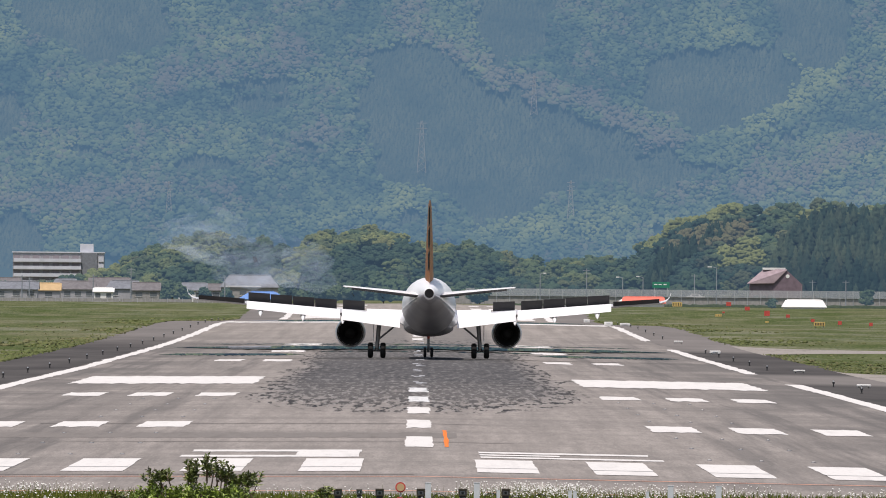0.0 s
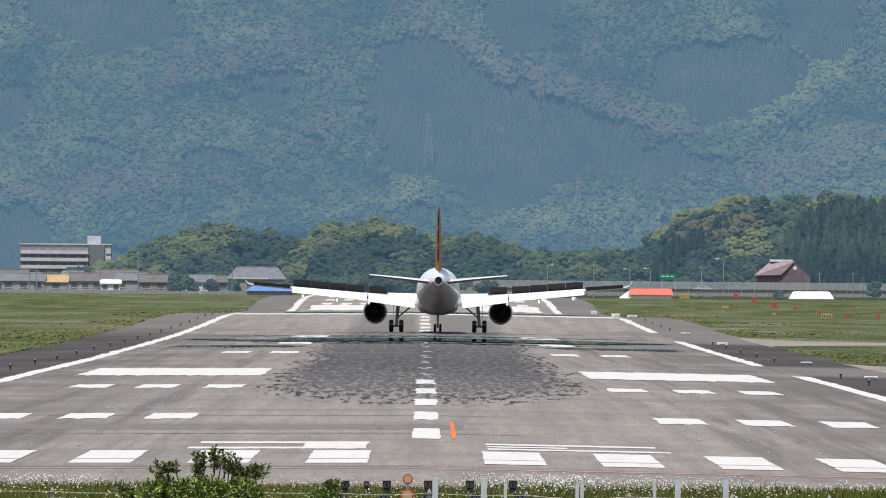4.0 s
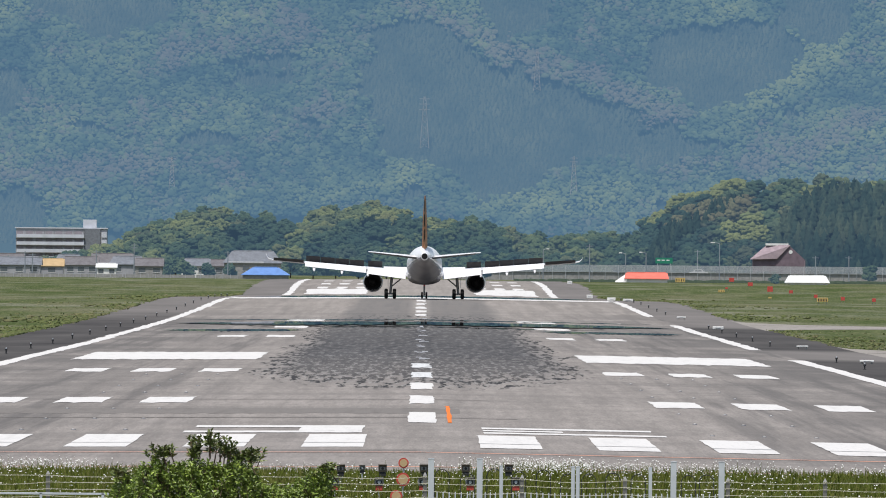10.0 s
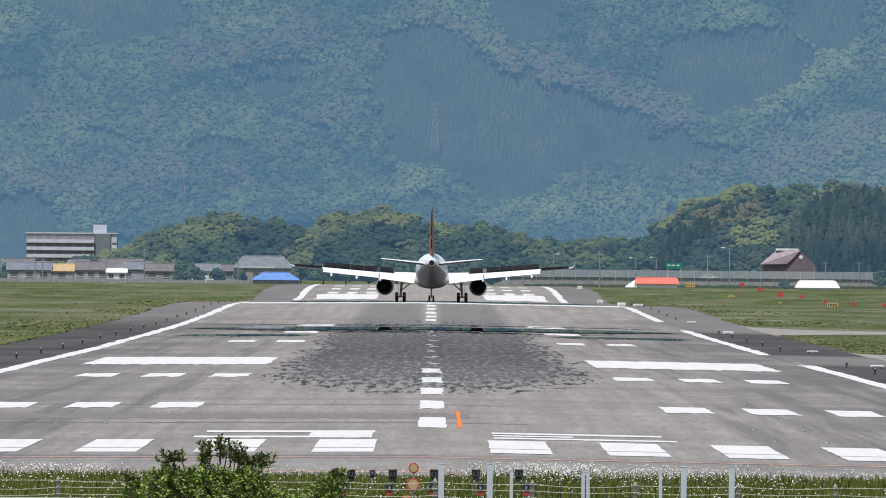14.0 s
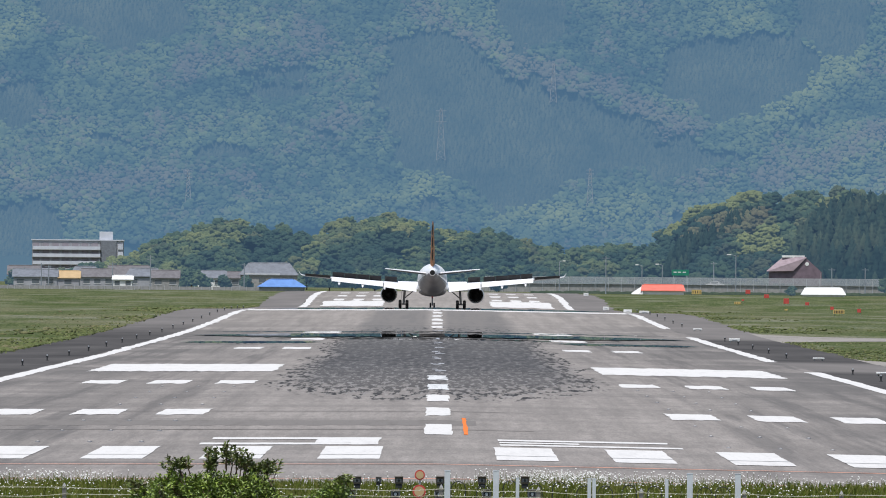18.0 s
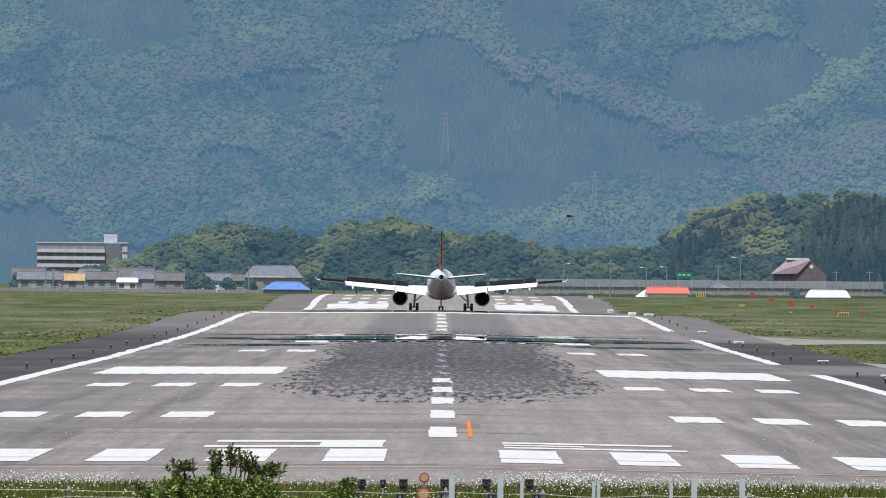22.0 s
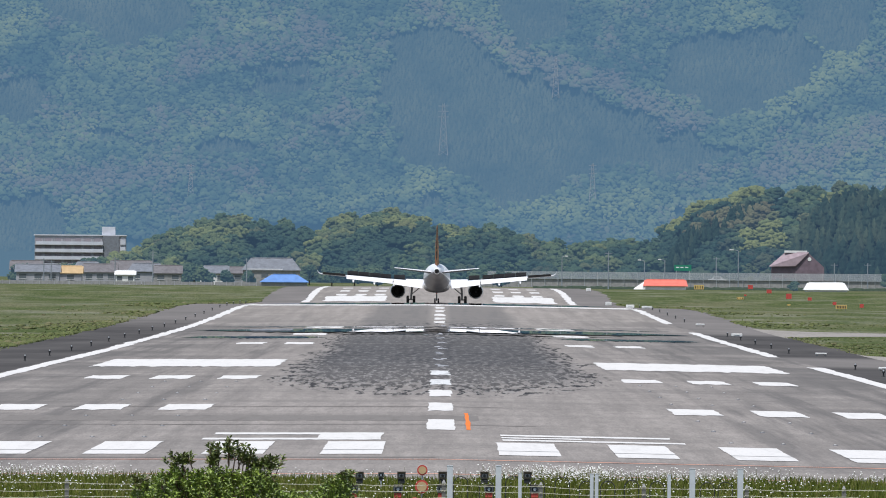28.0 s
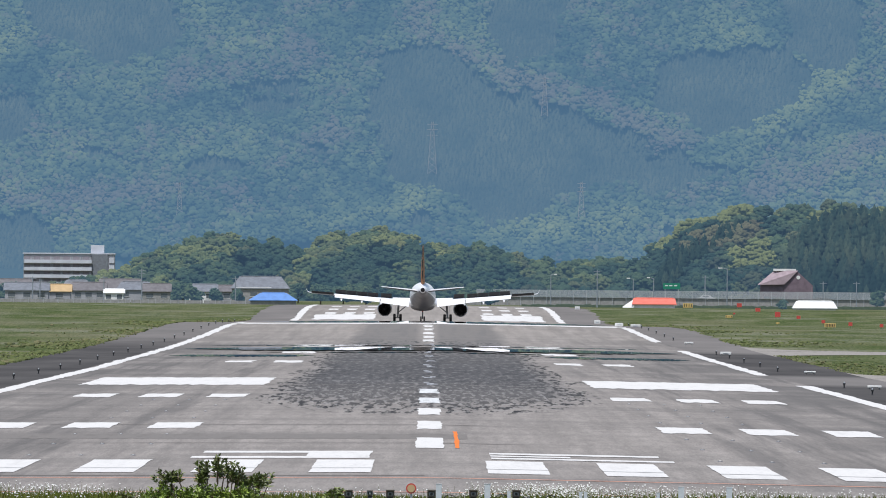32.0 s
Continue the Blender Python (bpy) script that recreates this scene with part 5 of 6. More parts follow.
# heat mirage over the hollow before the crest: added mirror-smooth strips stand in
mir = Nodes("mirage_mirror", 0.0, 0.5)
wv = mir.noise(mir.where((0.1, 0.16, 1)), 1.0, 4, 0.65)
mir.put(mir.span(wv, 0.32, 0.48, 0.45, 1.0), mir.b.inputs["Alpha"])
M["mirage"] = mir.done((0.06, 0.07, 0.07))
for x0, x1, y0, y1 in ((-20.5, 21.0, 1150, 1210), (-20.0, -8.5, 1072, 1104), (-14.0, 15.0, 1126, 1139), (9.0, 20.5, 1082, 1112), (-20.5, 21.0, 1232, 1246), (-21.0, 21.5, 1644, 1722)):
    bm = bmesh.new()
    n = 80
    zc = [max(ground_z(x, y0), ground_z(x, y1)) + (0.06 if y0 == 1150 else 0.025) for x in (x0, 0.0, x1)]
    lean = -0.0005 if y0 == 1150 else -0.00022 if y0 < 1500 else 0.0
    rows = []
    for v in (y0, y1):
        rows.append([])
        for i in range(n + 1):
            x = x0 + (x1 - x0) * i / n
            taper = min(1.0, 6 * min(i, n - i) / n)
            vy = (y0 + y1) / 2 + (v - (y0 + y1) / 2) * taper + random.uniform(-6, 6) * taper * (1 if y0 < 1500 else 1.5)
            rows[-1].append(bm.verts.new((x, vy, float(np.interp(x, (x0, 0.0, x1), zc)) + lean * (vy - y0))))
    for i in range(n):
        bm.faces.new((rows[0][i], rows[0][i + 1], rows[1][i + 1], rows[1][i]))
    tagged(part("shimmer_strip", bm, "mirage"), "glassy strip added for the heat mirage over the asphalt", "shimmer", kind="structure")


def edge_light(x, y):
    e = thing("runway_edge_light", x, y, ground_z(x, y), "small elevated runway edge light", "light", "runway edge lights")
    part("base_plate", tube((0, 0, 0), (0, 0, 0.04), 0.1, 0.1, 10), "dark", e)
    part("stem", tube((0, 0, 0.05), (0, 0, 0.22), 0.04, 0.04, 8), "dark", e)
    part("lamp_body", tube((0, 0, 0.22), (0, 0, 0.32), 0.075, 0.08, 10), "dark", e)
    part("lens", tube((0, 0, 0.32), (0, 0, 0.4), 0.045, 0.03, 10), "galv", e, "clear lens")
    return e


first = edge_light(-24.0, 560.0)
for i in range(1, 24):
    y = 560.0 + 52.0 * i
    for x in (-24.0, 24.2):
        if x > 0 and (835 < y < 935 or 1232 < y < 1345):
            continue
        copy_thing(first, pose(x, y, ground_z(x, y)))


def unit_box(x, y, w, h, label, legs=True):
    u = thing("light_unit", x, y, ground_z(x, y), label, "light")
    part("housing", box(0, 0, h / 2 + 0.12, w, 0.9, h, 0.04), "white_sheet", u)
    part("lens_strip", box(0, -0.47, h / 2 + 0.12, w * 0.5, 0.04, h * 0.1), "galv", u)
    for k in (-0.35, 0.35):
        part("leg", tube((k * w, 0, 0), (k * w, 0, 0.14), 0.05, 0.05, 6), "galv", u)


for x, y, w, h in ((25.8, 815, 1.35, 0.18), (26.0, 960, 1.3, 0.16), (24.8, 1175, 1.5, 0.32), (24.6, 1330, 1.4, 0.22), (22.2, 1640, 1.6, 0.5), (23.9, 1625, 1.9, 0.4), (27.0, 2250, 1.6, 0.8), (27.5, 2600, 1.5, 0.8)):
    unit_box(x, y, w * 0.6, h * 0.7, "low white lighting unit beside the runway")


def board(x, y, z, w, h, material, label, bars=0):
    b = thing("marker_board" if material == "red" else "guidance_sign", x, y, z, label, "sign")
    part("panel", box(0, 0, h / 2 + 0.2, w, 0.15, h, 0.02), material, b)
    for k in (-0.36, 0.36):
        part("leg", tube((k * w, 0.05, min(-0.1, ground_z(x, y) - z)), (k * w, 0.05, 0.22), 0.025, 0.025, 6), "steel", b)
    for k in range(bars):
        part("lettering_bar", box(-w * 0.36 + k * w * 0.72 / max(1, bars - 1), -0.09, h / 2 + 0.2, w * 0.07, 0.03, h * 0.62), "dark", b)


def stand_at(x, y):
    """How far off a low board seen in that direction stands on the ground."""
    for d in range(900, 2960, 5):
        if 5.6 - (y - 465 - 0.0087 * (x - 750)) * d / 25000 < ground_z((x - 750) * d / 25000, d) + 0.15:
            break
    return float(d)


for x, y, w, h in ((1301, 508, 1.9, 1.5), (1334, 516, 1.9, 1.4), (1369, 526, 2.1, 2.0), (1406, 529, 1.5, 1.2), (1450, 537, 1.4, 1.2), (1498, 542, 1.5, 1.4), (1553, 545, 1.4, 1.3), (1292, 521, 0.9, 0.6)):
    d = stand_at(x, y)
    board((x - 750) * d / 25000, d, 5.6 - (y - 465 - 0.0087 * (x - 750)) * d / 25000, w * d / 5400, h * d / 5400, "red", "red square marker board standing in the grass")
for x, y, w, h, k in ((1210, 509, 2.0, 0.9, 4), (1283, 527, 1.4, 0.5, 3), (1462, 545, 2.3, 0.85, 6), (1369, 538, 0.7, 0.3, 0)):
    d = stand_at(x, y)
    board((x - 750) * d / 25000, d, 5.6 - (y - 465 - 0.0087 * (x - 750)) * d / 25000, w * d / 2900, h * d / 2900, "yellow", "yellow guidance sign with dark lettering in the grass", k)


# flush lights set in the touchdown zone
def flush_light(x, y):
    f = thing("flush_light", x, y, ground_z(x, y) + 0.02, "small pale flush light set in the runway", "light", "flush touchdown lights")
    part("rim", tube((0, 0, 0), (0, 0, 0.025), 0.09, 0.08, 10), "steel", f)
    part("lens", box(0, -0.04, 0.03, 0.07, 0.05, 0.02, 0.004), "white_sheet", f)
    return f


fl = flush_light(9.6, 462.0)
for y in (462.0, 492.0, 522.0, 582.0, 612.0, 642.0, 672.0):
    for x in (-13.0, -11.3, -9.6, 9.6, 11.3, 13.0):
        if (x, y) != (9.6, 462.0):
            copy_thing(fl, pose(x, y, ground_z(x, y) + 0.02))


# ---- foreground bank ----
FY = 235.0
posts = {}
random.seed(52)


def concrete_post(x, top):
    p = thing("fence_post", x, FY, ground_z(x, FY) - 0.1, "weathered grey concrete fence post with pointed cap", "post", "wire fence posts")
    h = top - ground_z(x, FY) + 0.1
    part("shaft", box(0, 0, h / 2 - 0.03, 0.07, 0.07, h - 0.06, 0.008), "grey_post", p)
    bm = bmesh.new()
    bmesh.ops.create_cone(bm, cap_ends=True, segments=4, radius1=0.046, radius2=0.01, depth=0.055, matrix=Matrix.Translation((0, 0, h - 0.025)) @ Matrix.Rotation(radians(45), 4, "Z"))
    part("cap", bm, "concrete", p, "pale pointed cap")


POST_X = []
for x, y in ((-250, 838), (-80, 840), (91, 841), (262, 842), (430, 842), (587, 843), (758, 844), (930, 848), (1112, 851), (1294, 853), (1466, 855), (1640, 857)):
    X = ((x - 750) + 0.0087 * (y - 465)) * FY / 25000
    top = 5.6 - ((y - 465) - 0.0087 * (x - 750)) * FY / 25000
    POST_X.append((X, top))
    concrete_post(X, top)
wires = thing("barbed_wire_fence", 0, FY - 0.05, 1.0, "pale galvanised barbed wire strands with sag", "wire")
for k in range(6):
    bm = bmesh.new()
    for (xa, ta), (xb, tb) in zip(POST_X, POST_X[1:]):
        za, zb = ta - 0.07 - 0.113 * k - 1.0, tb - 0.07 - 0.113 * k - 1.0
        sag = random.uniform(0.0, 0.045)
        prev = None
        for j in range(9):
            u = j / 8
            q = (xa + (xb - xa) * u, 0, za + (zb - za) * u - sag * 4 * u * (1 - u))
            if prev:
                tube(prev, q, 0.004, None, 4, bm)
            prev = q
        for j in range(12):
            u = (j + random.random()) / 12
            q = (xa + (xb - xa) * u, 0, za + (zb - za) * u - sag * 4 * u * (1 - u))
            tube((q[0] - 0.012, 0, q[2] - 0.015), (q[0] + 0.012, 0, q[2] + 0.015), 0.0045, None, 4, bm)
    part("strand", bm, "wire", wires)

GY = 228.0


def gate_post(px, y, w):
    X = ((px - 750) + 0.0087 * (y - 465)) * GY / 25000
    top = 5.6 - ((y - 465) - 0.0087 * (px - 750)) * GY / 25000
    p = thing("gate_post", X, GY, 0.9, "white painted square steel gate post", "post", "gate posts")
    h = top - 0.9
    part("shaft", box(0, 0, h / 2, w, w, h, 0.006), "white_post", p)
    part("cap", box(0, 0, h + 0.006, w * 1.08, w * 1.08, 0.012, 0.002), "white_post", p)
    return X


gp = [gate_post(*a) for a in ((769, 820, 0.094), (855, 820, 0.094), (893, 833, 0.056), (1020, 834.5, 0.058), (1028.6, 834.5, 0.058), (1157, 836, 0.056), (1198, 825.5, 0.094), (1283, 826, 0.094))]


def picket_gate(xa, xb, top):
    g = thing("picket_gate", (xa + xb) / 2, GY + 0.02, 0.9, "white steel picket gate between posts", "gate")
    w = xb - xa - 0.1
    h = top - 0.9
    part("top_rail", box(0, 0, h - 0.17, w, 0.04, 0.04, 0.005), "white_post", g)
    part("bottom_rail", box(0, 0, 0.15, w, 0.04, 0.05, 0.005), "white_post", g)
    n = max(3, int(w / 0.092))
    for i in range(n):
        u = -w / 2 + (i + 0.5) * w / n
        part("picket", loft([[(u + c * 0.009, s * 0.009, z) for c, s in ((-1, -1), (1, -1), (1, 1), (-1, 1))] for z in (0.05, h - 0.02)] + [[(u + c * 0.002, s * 0.002, h) for c, s in ((-1, -1), (1, -1), (1, 1), (-1, 1))]], smooth=False), "white_post", g)


ztop = 5.6 - (879 - 465 - 1.5) * GY / 25000
for a, b in ((0, 1), (1, 2), (2, 3), (4, 5), (5, 6), (6, 7)):
    picket_gate(gp[a], gp[b], ztop)
fence_lo = thing("low_rail_fence", 0, GY + 0.3, 0.9, "low white rail beside the gate", "rail")
part("rail", box(-6.6, 0, ztop - 0.9 - 0.09, 3.2, 0.04, 0.035, 0.005), "white_post", fence_lo)
for k in range(4):
    part("post", box(-8.1 + k * 1.0, 0, (ztop - 0.98) / 2, 0.04, 0.04, ztop - 0.98), "white_post", fence_lo)

# thin dark hoops of wire standing in the weeds
for px in (793, 838, 880, 925, 968, 1010, 1052, 1095, 1140, 1225, 1262):
    X = (px + random.uniform(-4, 4) - 750) * 236.5 / 25000
    h = thing("wire_hoop", X, 236.5, 1.0, "thin dark wire hoop standing in the weeds", "wire")
    bm = bmesh.new()
    prev = None
    hh = 5.6 - (840 - 465) * 236.5 / 25000 - 1.0 + random.uniform(-0.05, 0.04)
    for j in range(13):
        a = math.pi * j / 12
        q = (0.12 * math.cos(a), 0, hh - 0.12 + 0.12 * math.sin(a))
        if prev:
            tube(prev, q, 0.008, None, 5, bm)
        prev = q
    for s in (-1, 1):
        tube((s * 0.12, 0, 0), (s * 0.12, 0, hh - 0.12), 0.008, None, 5, bm)
    part("hoop", bm, "dark", h)


def lamp_box(px, y, d, w, back, label):
    X = ((px - 750) + 0.0087 * (y - 465)) * d / 25000
    z = 5.6 - ((y - 465) - 0.0087 * (px - 750)) * d / 25000
    g = ground_z(X, d)
    p = thing("approach_light", X, d, g, label, "light", "approach lights")
    part("stem", tube((0, 0, 0), (0, 0, z - g), 0.018, 0.018, 6), "galv", p)
    part("housing", box(0, 0, z - g, w, w * 0.8, w * 0.9, 0.02), "lamp_case" if back == "dark" else "steel", p)
    part("face", box(0, -w * 0.42, z - g - w * 0.06, w * 0.62, w * 0.06, w * 0.4, 0.008), "steel" if back == "dark" else "dark", p)
    part("hood", box(0, -w * 0.5, z - g + w * 0.4, w * 1.06, w * 0.4, w * 0.1, 0.006), "lamp_case", p)
    part("glass", tube((0, -w * 0.45, z - g - w * 0.06), (0, -w * 0.47, z - g - w * 0.06), w * 0.17, w * 0.17, 10), "dark" if back == "dark" else "white_post", p)
    part("bracket", box(0, 0, z - g - w * 0.72, w * 0.8, w * 0.5, w * 0.55, 0.015), "red" if back == "red" else "dark", p)


for px in (609, 683, 756, 830, 906):
    lamp_box(px, 836, 285.0, 0.17, "dark", "dark square approach light on a short stem")
lamp_box(647, 835, 285.0, 0.12, "galv", "grey approach light on a short stem")
for px in (598, 677, 754, 838, 919):
    lamp_box(px, 860, 262.0, 0.17, "red", "red and grey approach light on a short stem")


def disc(px, y, d, r, rim, face, label):
    X = ((px - 750) + 0.0087 * (y - 465)) * d / 25000
    z = 5.6 - ((y - 465) - 0.0087 * (px - 750)) * d / 25000
    g = ground_z(X, d)
    p = thing("round_marker", X, d, g, label, "marker")
    part("stem", tube((0, 0.03, 0), (0, 0.03, z - g), 0.02, 0.02, 6), "galv", p)
    part("rim", tube((0, 0.02, z - g), (0, -0.02, z - g), r, r, 20), rim, p, "coloured rim")
    part("face", tube((0, -0.015, z - g), (0, -0.03, z - g), r * 0.74, r * 0.74, 20), face, p)


disc(720, 827, 284.0, 0.105, "red", "tan", "round marker disc with red rim on a stem")
disc(719, 856, 262.0, 0.125, "red", "tan", "round marker disc with red rim")
disc(707, 886, 250.0, 0.11, "red", "tan", "round marker disc with red rim")


# weeds: blades and white daisies on the bank
def blades(name, n, x0, x1, y0, y1, h0, h1, wide, material, label, keep=None):
    rs = np.random.RandomState(7 + n % 97)
    x, y = rs.uniform(x0, x1, n), rs.uniform(y0, y1, n)
    if keep is not None:
        k = keep(x, y, rs)
        x, y = x[k], y[k]
    n = len(x)
    z = np.array([ground_z(a, b) for a, b in zip(x, y)])
    h = rs.uniform(h0, h1, n) * (0.65 + 0.7 * vnoise(x * 0.8, y * 0.3, 3))
    if y1 < 400:
        h = h * np.interp(y, (262, 312), (1.0, 0.42))
    a, lean = rs.uniform(0, 6.28, n), rs.uniform(0.05, 0.5, n) * h
    w = wide * rs.uniform(0.6, 1.4, n)
    cx, sx = np.cos(a) * lean, np.sin(a) * lean
    b = rs.uniform(-0.6, 0.6, n)
    dx, dy = np.cos(b) * w, np.sin(b) * w
    P = np.stack([np.stack([x - dx, y - dy, z - 0.03], 1), np.stack([x + dx, y + dy, z - 0.03], 1),
                  np.stack([x + dx * 0.7 + cx * 0.35, y + dy * 0.7 + sx * 0.35, z + h * 0.6], 1), np.stack([x - dx * 0.7 + cx * 0.35, y - dy * 0.7 + sx * 0.35, z + h * 0.6], 1),
                  np.stack([x + cx + dx * 0.1, y + sx, z + h], 1), np.stack([x + cx - dx * 0.1, y + sx, z + h], 1)], 1)
    i = np.arange(n)[:, None] * 6
    f = np.concatenate([i + np.array([[0, 1, 2, 3]]), i + np.array([[3, 2, 4, 5]])])
    return tagged(mesh_object(name, P.reshape(-1, 3), f, material), label, "grass", kind="stuff"), x, y, z, h


blades("bank_grass", 42000, -12, 12, 240, 318, 0.16, 0.36, 0.011, "blade", "tall unmown green grass on the bank")
blades("near_grass", 9000, -9, 9, 205, 242, 0.1, 0.24, 0.009, "blade", "green grass along the fence foot")


def daisies(n, x0, x1, y0, y1, h0, h1, seed):
    rs = np.random.RandomState(seed)
    vs, fs, st, base = [], [], [], 0
    for _ in range(n):
        x, y = rs.uniform(x0, x1), rs.uniform(y0, y1)
        if vnoise(np.array([x * 0.35]), np.array([y * 0.05]), 9)[0] < rs.uniform(0.1, 0.6):
            continue
        z = ground_z(x, y) + rs.uniform(h0, h1)
        r = rs.uniform(0.007, 0.018)
        t = rs.uniform(-0.7, 0.7)
        ring_ = [(x + r * math.cos(a), y + 0.9 * r * math.sin(a), z + r * math.sin(a) * (0.6 + 0.4 * t)) for a in (k * math.pi / 3 for k in range(6))]
        vs += ring_ + [(x, y - 0.006, z + 0.006)]
        fs += [(base + k, base + (k + 1) % 6, base + 6) for k in range(6)]
        base += 7
        st += [(x - 0.002, y, z), (x + 0.002, y, z), (x + t * 0.06 + 0.003, y, z - h1), (x + t * 0.06 - 0.003, y, z - h1)]
    tagged(mesh_object("flower_stems", st, [(k, k + 1, k + 2, k + 3) for k in range(0, len(st), 4)], "blade"), "thin green flower stalks among the grass", "flowers", kind="stuff")
    return tagged(mesh_object("daisies", vs, fs, "petal"), "small white daisies dotted among the grass", "flowers", kind="stuff")


daisies(4200, -3.6, 3.6, 290, 322, 0.14, 0.42, 5)
daisies(2700, 2.6, 12, 290, 322, 0.12, 0.38, 8)
daisies(2000, -12, -3, 290, 322, 0.12, 0.36, 9)
daisies(2700, -12, 10, 238, 292, 0.12, 0.36, 6)


# shrubs
def shrub(x, y, g, outline, sprigs, n, seed, label):
    """outline: across and height of the bulk, in metres from the foot; sprigs: across and height of each free tip."""
    rnd = random.Random(seed)
    s = thing("shrub", x, y, g, label, "shrub")
    ox, oz = [p[0] for p in outline], [p[1] for p in outline]
    part("trunk", tube((0, 0, 0), (0.03, 0, max(oz) * 0.75), 0.045, 0.03, 8), "trunk", s)
    tw = bmesh.new()
    sets = {"leafage": ([], []), "young_leaves": ([], [])}

    def leaf(V, Fc, q, d, L, W):
        base = len(V)
        side = d.cross(Vector((rnd.uniform(-0.8, 0.8), rnd.uniform(-1, 0.3), 0.8))).normalized() * W
        up = side.cross(d).normalized() * W * 0.7
        V += [q[:], (q + d * L * 0.4 + side + up)[:], (q + d * L - Vector((0, 0, L * 0.15)))[:], (q + d * L * 0.4 - side + up)[:], (q + d * L * 0.45)[:]]
        Fc += [(base, base + 1, base + 4), (base + 1, base + 2, base + 4), (base + 2, base + 3, base + 4), (base + 3, base, base + 4)]

    def shoot(a, b, key, count, stem, big=1.0):
        V, Fc = sets[key]
        ax = (b - a).normalized()
        if stem:
            tube(a, b, 0.006, 0.003, 4, tw)
        for k in range(count):
            u = 0.25 + 0.78 * (k + rnd.random()) / count
            ang = k * 2.4 + rnd.uniform(-0.5, 0.5)
            d = (Vector((math.cos(ang), math.sin(ang) * 0.7 - 0.2, 0)) * (1.15 - 0.6 * u) + ax * rnd.uniform(0.3, 1.1)).normalized()
            leaf(V, Fc, a + (b - a) * u, d, big * rnd.uniform(0.034, 0.066) * (1.15 - 0.35 * u), big * rnd.uniform(0.0065, 0.012))

    for k in range(n):
        px = rnd.uniform(ox[0], ox[-1])
        topz = float(np.interp(px, ox, oz))
        dep = rnd.random() ** 1.2
        tip = Vector((px, rnd.uniform(-0.32, 0.32) * (0.35 + dep), topz - dep * min(0.5, topz * 0.75) + rnd.uniform(-0.02, 0.025)))
        foot = tip + Vector((rnd.uniform(-0.1, 0.1), rnd.uniform(-0.05, 0.1), -rnd.uniform(0.1, 0.18)))
        shoot(foot, tip, "leafage", 11, k % 3 == 0)
    for px, pz, low in sprigs:
        for _ in range(3):
            tip = Vector((px + rnd.uniform(-0.06, 0.06), rnd.uniform(-0.1, 0.1), pz + rnd.uniform(-0.03, 0)))
            foot = Vector((px * 0.93 + rnd.uniform(-0.03, 0.03), 0, pz - low))
            shoot(foot + (tip - foot) * 0.3, tip, "young_leaves", 11, False, 1.25)
        tube(foot, tip, 0.007, 0.003, 4, tw)
    tagged(part("twig_work", tw, "trunk", s), kind="stuff")
    for key, (V, Fc) in sets.items():
        if V:
            lv = mesh_object(key, V, Fc, "leaf" if key == "leafage" else "shoot")
            lv.parent = s
    return s


SHX, SHZ = -1.76, 4.10
G0 = ground_z(SHX, 118.0)


def at(px, y):
    return (px - 375) / 212.0, SHZ - (y - 780) / 212.0 - G0


shrub(SHX, 118.0, G0, [at(*p) for p in ((208, 868), (216, 856), (232, 852), (250, 842), (262, 830), (284, 820), (304, 824), (318, 834), (338, 820), (358, 814), (376, 828), (396, 834), (412, 828), (424, 816), (444, 816), (452, 834), (464, 858), (480, 868), (500, 876))],
      [at(*p) + (q / 212.0,) for *p, q in ((371, 772, 44), (380, 776, 44), (362, 780, 40), (352, 783, 36), (392, 777, 50), (400, 782, 50), (409, 792, 46), (414, 789, 44), (384, 792, 36), (345, 798, 30), (340, 803, 30), (356, 796, 30), (281, 797, 36), (290, 802, 30), (300, 800, 36), (307, 798, 34), (273, 808, 24),
                                           (432, 804, 36), (440, 806, 30), (458, 802, 44), (463, 800, 46), (426, 812, 26), (450, 812, 30), (404, 800, 36), (215, 842, 24), (228, 838, 24))], 1050, 71,
      "bushy green shrub with narrow glossy leaves and dark upper shoots")
S2X = (553 - 750) * 118 / 25000 + 0.075
shrub(S2X, 118.4, G0, [at(px - 194, y) for px, y in ((484, 882), (490, 864), (500, 866), (512, 870), (524, 866), (536, 860), (548, 853), (560, 849), (572, 840), (582, 832), (590, 838), (596, 852), (600, 880))], [at(px - 194, y) + (24 / 212.0,) for px, y in ((574, 832), (581, 828), (588, 830), (562, 842))], 420, 72,
      "small green shrub beside the larger one")

# rough grass along both edges of the pavement
def rim(x, y, rs):
    return rs.uniform(0, 1, len(x)) < np.clip(1.0 - (np.abs(x) - 29.0) / 4.0, 0.1, 1) * (0.25 + 1.1 * vnoise(x * 0.1, y * 0.02, 4))


blades("edge_grass_west", 2800, -38, -28.9, 600, 2300, 0.05, 0.2, 0.11, "tuft", "rough grass tufts along the pavement edge", rim)
blades("edge_grass_east", 2800, 28.9, 38, 600, 2300, 0.05, 0.2, 0.11, "tuft", "rough grass tufts along the pavement edge",
       lambda x, y, rs: rim(x, y, rs) & ~((y > 800) & (y < 965)) & ~((y > 1190) & (y < 1320)))


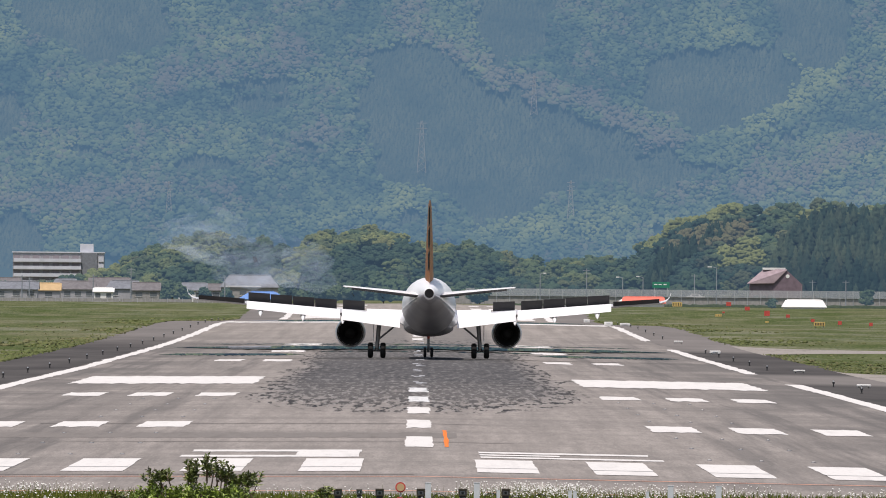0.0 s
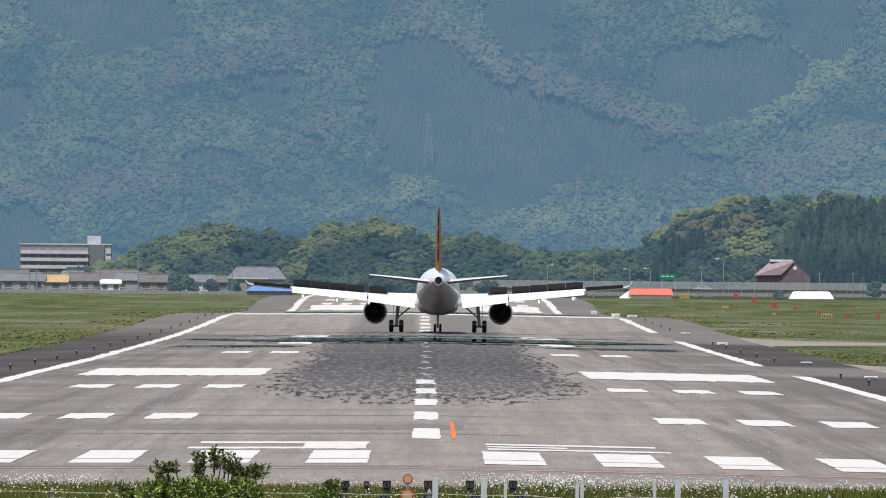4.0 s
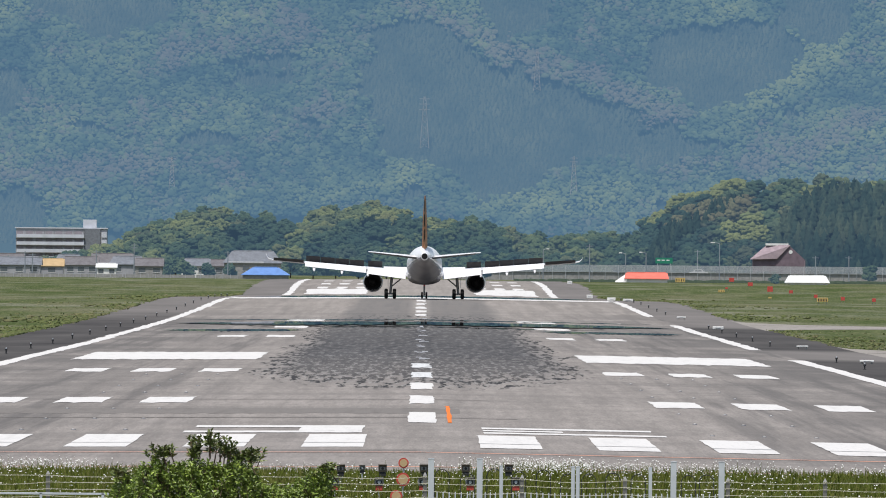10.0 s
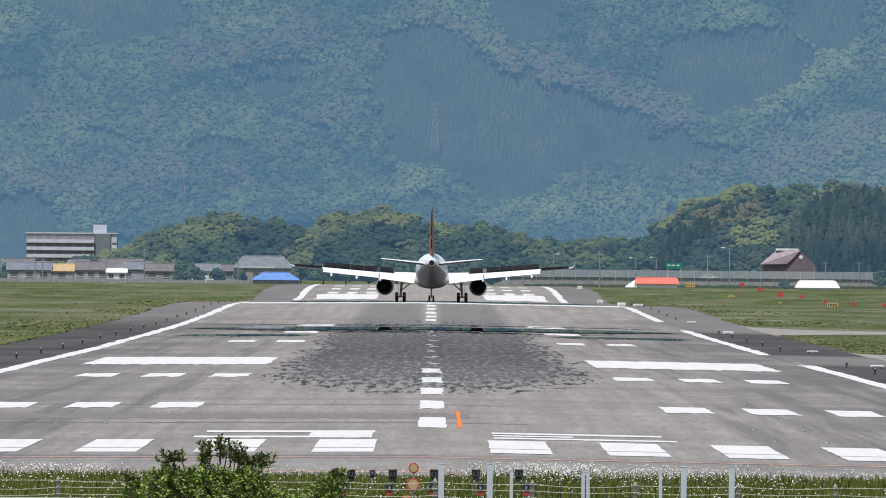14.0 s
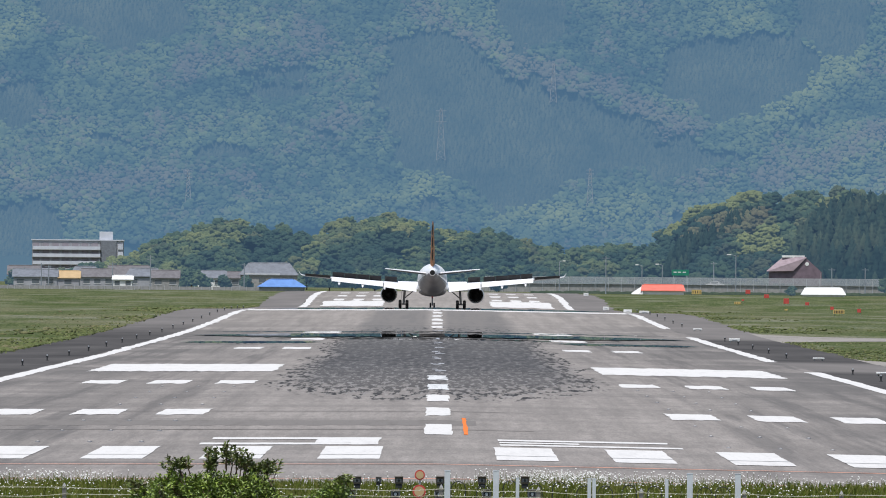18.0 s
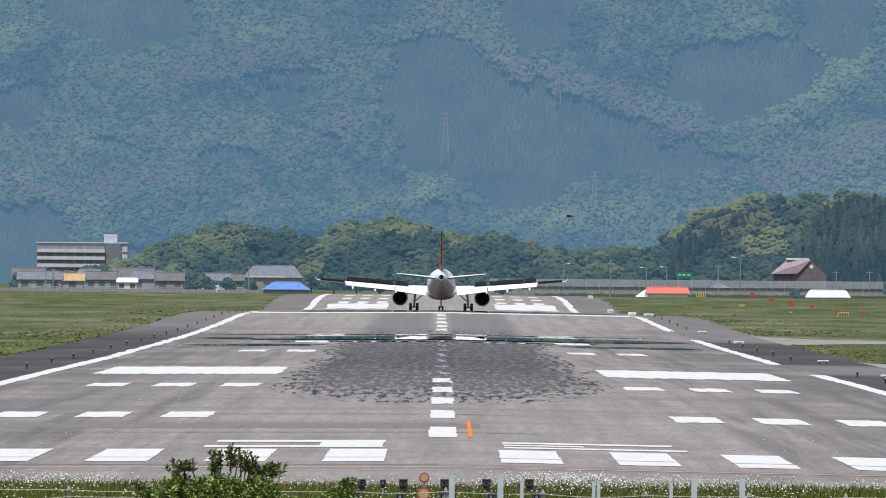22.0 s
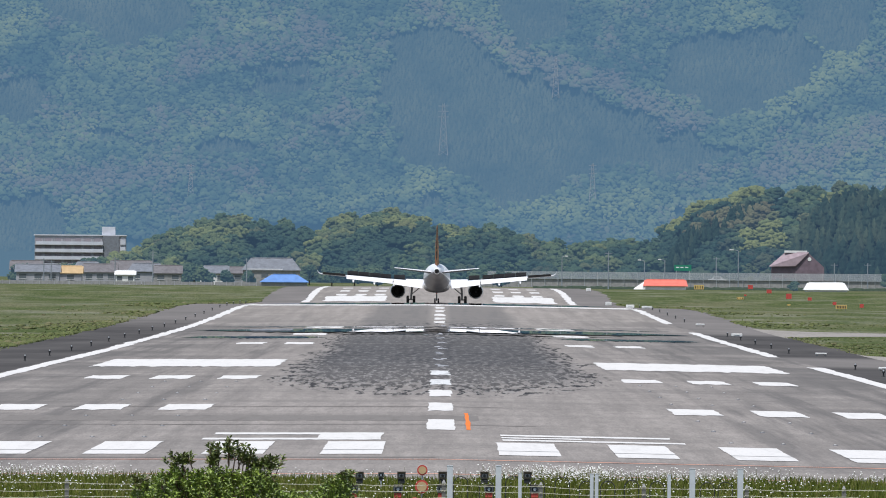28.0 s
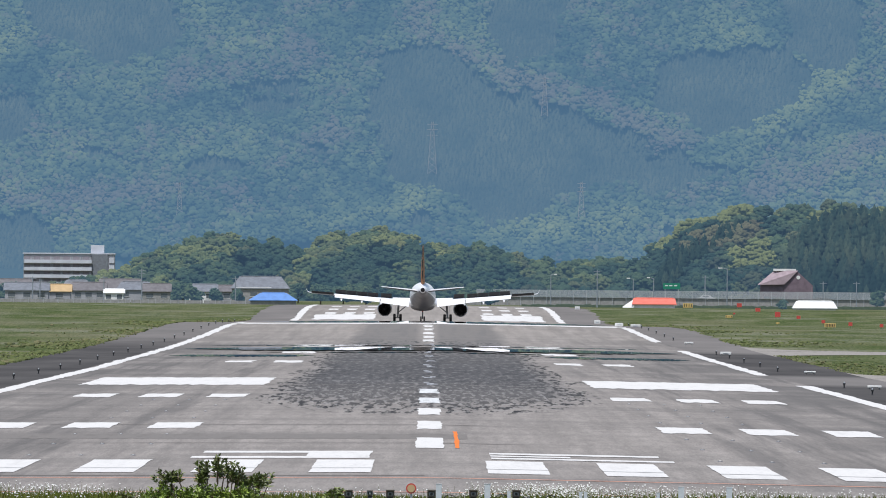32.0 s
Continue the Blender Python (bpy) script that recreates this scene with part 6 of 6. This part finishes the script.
def field_clumps(name, label, n, x0, x1, y0, y1, seed, edge, size):
    """Low leafy clumps, thickest along the pavement's edge."""
    rs = np.random.RandomState(seed)
    y = y0 + (y1 - y0) * rs.uniform(0, 1, n) ** 1.5
    off = rs.exponential(edge, n)
    x = x0 + off if x1 > x0 else x0 - off
    keep = (off < abs(x1 - x0)) & (vnoise(x * 0.12, y * 0.02, seed) + 0.5 * vnoise(x * 0.5, y * 0.09, seed + 1) > 0.55 + 0.25 * np.clip(off / 6, 0, 1))
    if x0 > 0:
        keep &= ~((y > 800) & (y < 965)) & ~((y > 1190) & (y < 1320))
    x, y = x[keep], y[keep]
    r = size * rs.uniform(0.35, 1.0, len(x)) * (0.6 + 0.8 * vnoise(x * 0.2, y * 0.03, seed + 2))
    h = r * rs.uniform(0.2, 0.45, len(x))
    z = np.array([ground_z(p, q) for p, q in zip(x, y)]) + 0.25 * h
    ob = forest(name, label, lumps(8, seed, 1, 0.55), x, y, z, r, h, {"tone": rs.uniform(0, 1, len(x)) * 0.6 + 0.5 * vnoise(x * 0.1, y * 0.015, seed + 3)}, "clump", seed + 5)
    return tagged(ob, label, "weeds", kind="stuff")


field_clumps("verge_weeds_west", "rough green weeds along the pavement edge", 6500, -29.3, -75.0, 640, 2350, 131, 2.2, 0.42)
field_clumps("verge_weeds_east", "rough olive weeds along the pavement edge", 5000, 29.3, 75.0, 640, 2350, 141, 3.5, 0.32)


# ---- a bird over the field ----
def bird():
    b = thing("bird", 0, 700, 60, "small dark bird gliding over the airfield", "bird")
    part("body", loft([ring(y, 0, r, r * 0.8, 10) for y, r in ((0.17, 0.01), (0.12, 0.04), (0.0, 0.055), (-0.12, 0.03), (-0.2, 0.01))]), "dark", b)
    for s in (-1, 1):
        part("wing", loft([[(s * x, y0, z + 0.012), (s * x, y1, z), (s * x, y0, z - 0.012)] for x, y0, y1, z in ((0.03, 0.07, -0.07, 0.01), (0.2, 0.09, -0.05, 0.07), (0.42, 0.0, -0.05, 0.05))], smooth=False), "dark", b)
    part("tail", loft([[(-w, y, 0.008), (w, y, 0.008), (w, y, -0.004), (-w, y, -0.004)] for y, w in ((-0.16, 0.02), (-0.3, 0.07))], smooth=False), "dark", b)
    return b


flyer = bird()
# seconds, metres across and up, at 700 m
BIRD_ROWS = ((0, -40, 6), (17, -40, 6), (18.6, -34, 5), (19.4, -19.32, 5.29), (19.8, -9.25, 6.28), (20.0, -4.94, 7.10), (20.2, -1.26, 8.50), (20.4, 2.32, 9.18), (20.5, 4.00, 9.14), (20.7, 7.81, 8.58), (20.9, 10.65, 7.90), (21.0, 11.3, 8.0), (21.3, 10.11, 8.26), (21.6, 7.59, 8.21), (22.3, 5.57, 8.87), (23, 1.67, 10.32), (23.5, 3.03, 11.67),
             (24, 5.21, 12.06), (24.5, 5.82, 12.29), (25, 4.24, 13.48), (25.6, 1.30, 16.95), (26.5, -12, 30), (32, -30, 40))


def motions():
    walk(plane, [(t, pose(x, y, ground_z(x, y) + 0.03)) for t, x, y in PLANE_ROWS])
    walk(smoke, [(t, pose(x, 1085.0 + 1.5 * t, 0.1 * t)) for t, x in ((0, -13.5), (1, -17.0), (2, -27.5), (2.6, -36.0), (3.2, -44.0), (4, -56.0), (6, -80.0), (16, -160.0), (32, -240.0))])
    walk(flyer, [(t, pose(x, 700.0, z, 0, 55 * math.exp(-((t - 21) / 0.4) ** 2), 70 - 20 * math.sin(t))) for t, x, z in BIRD_ROWS])


motions()
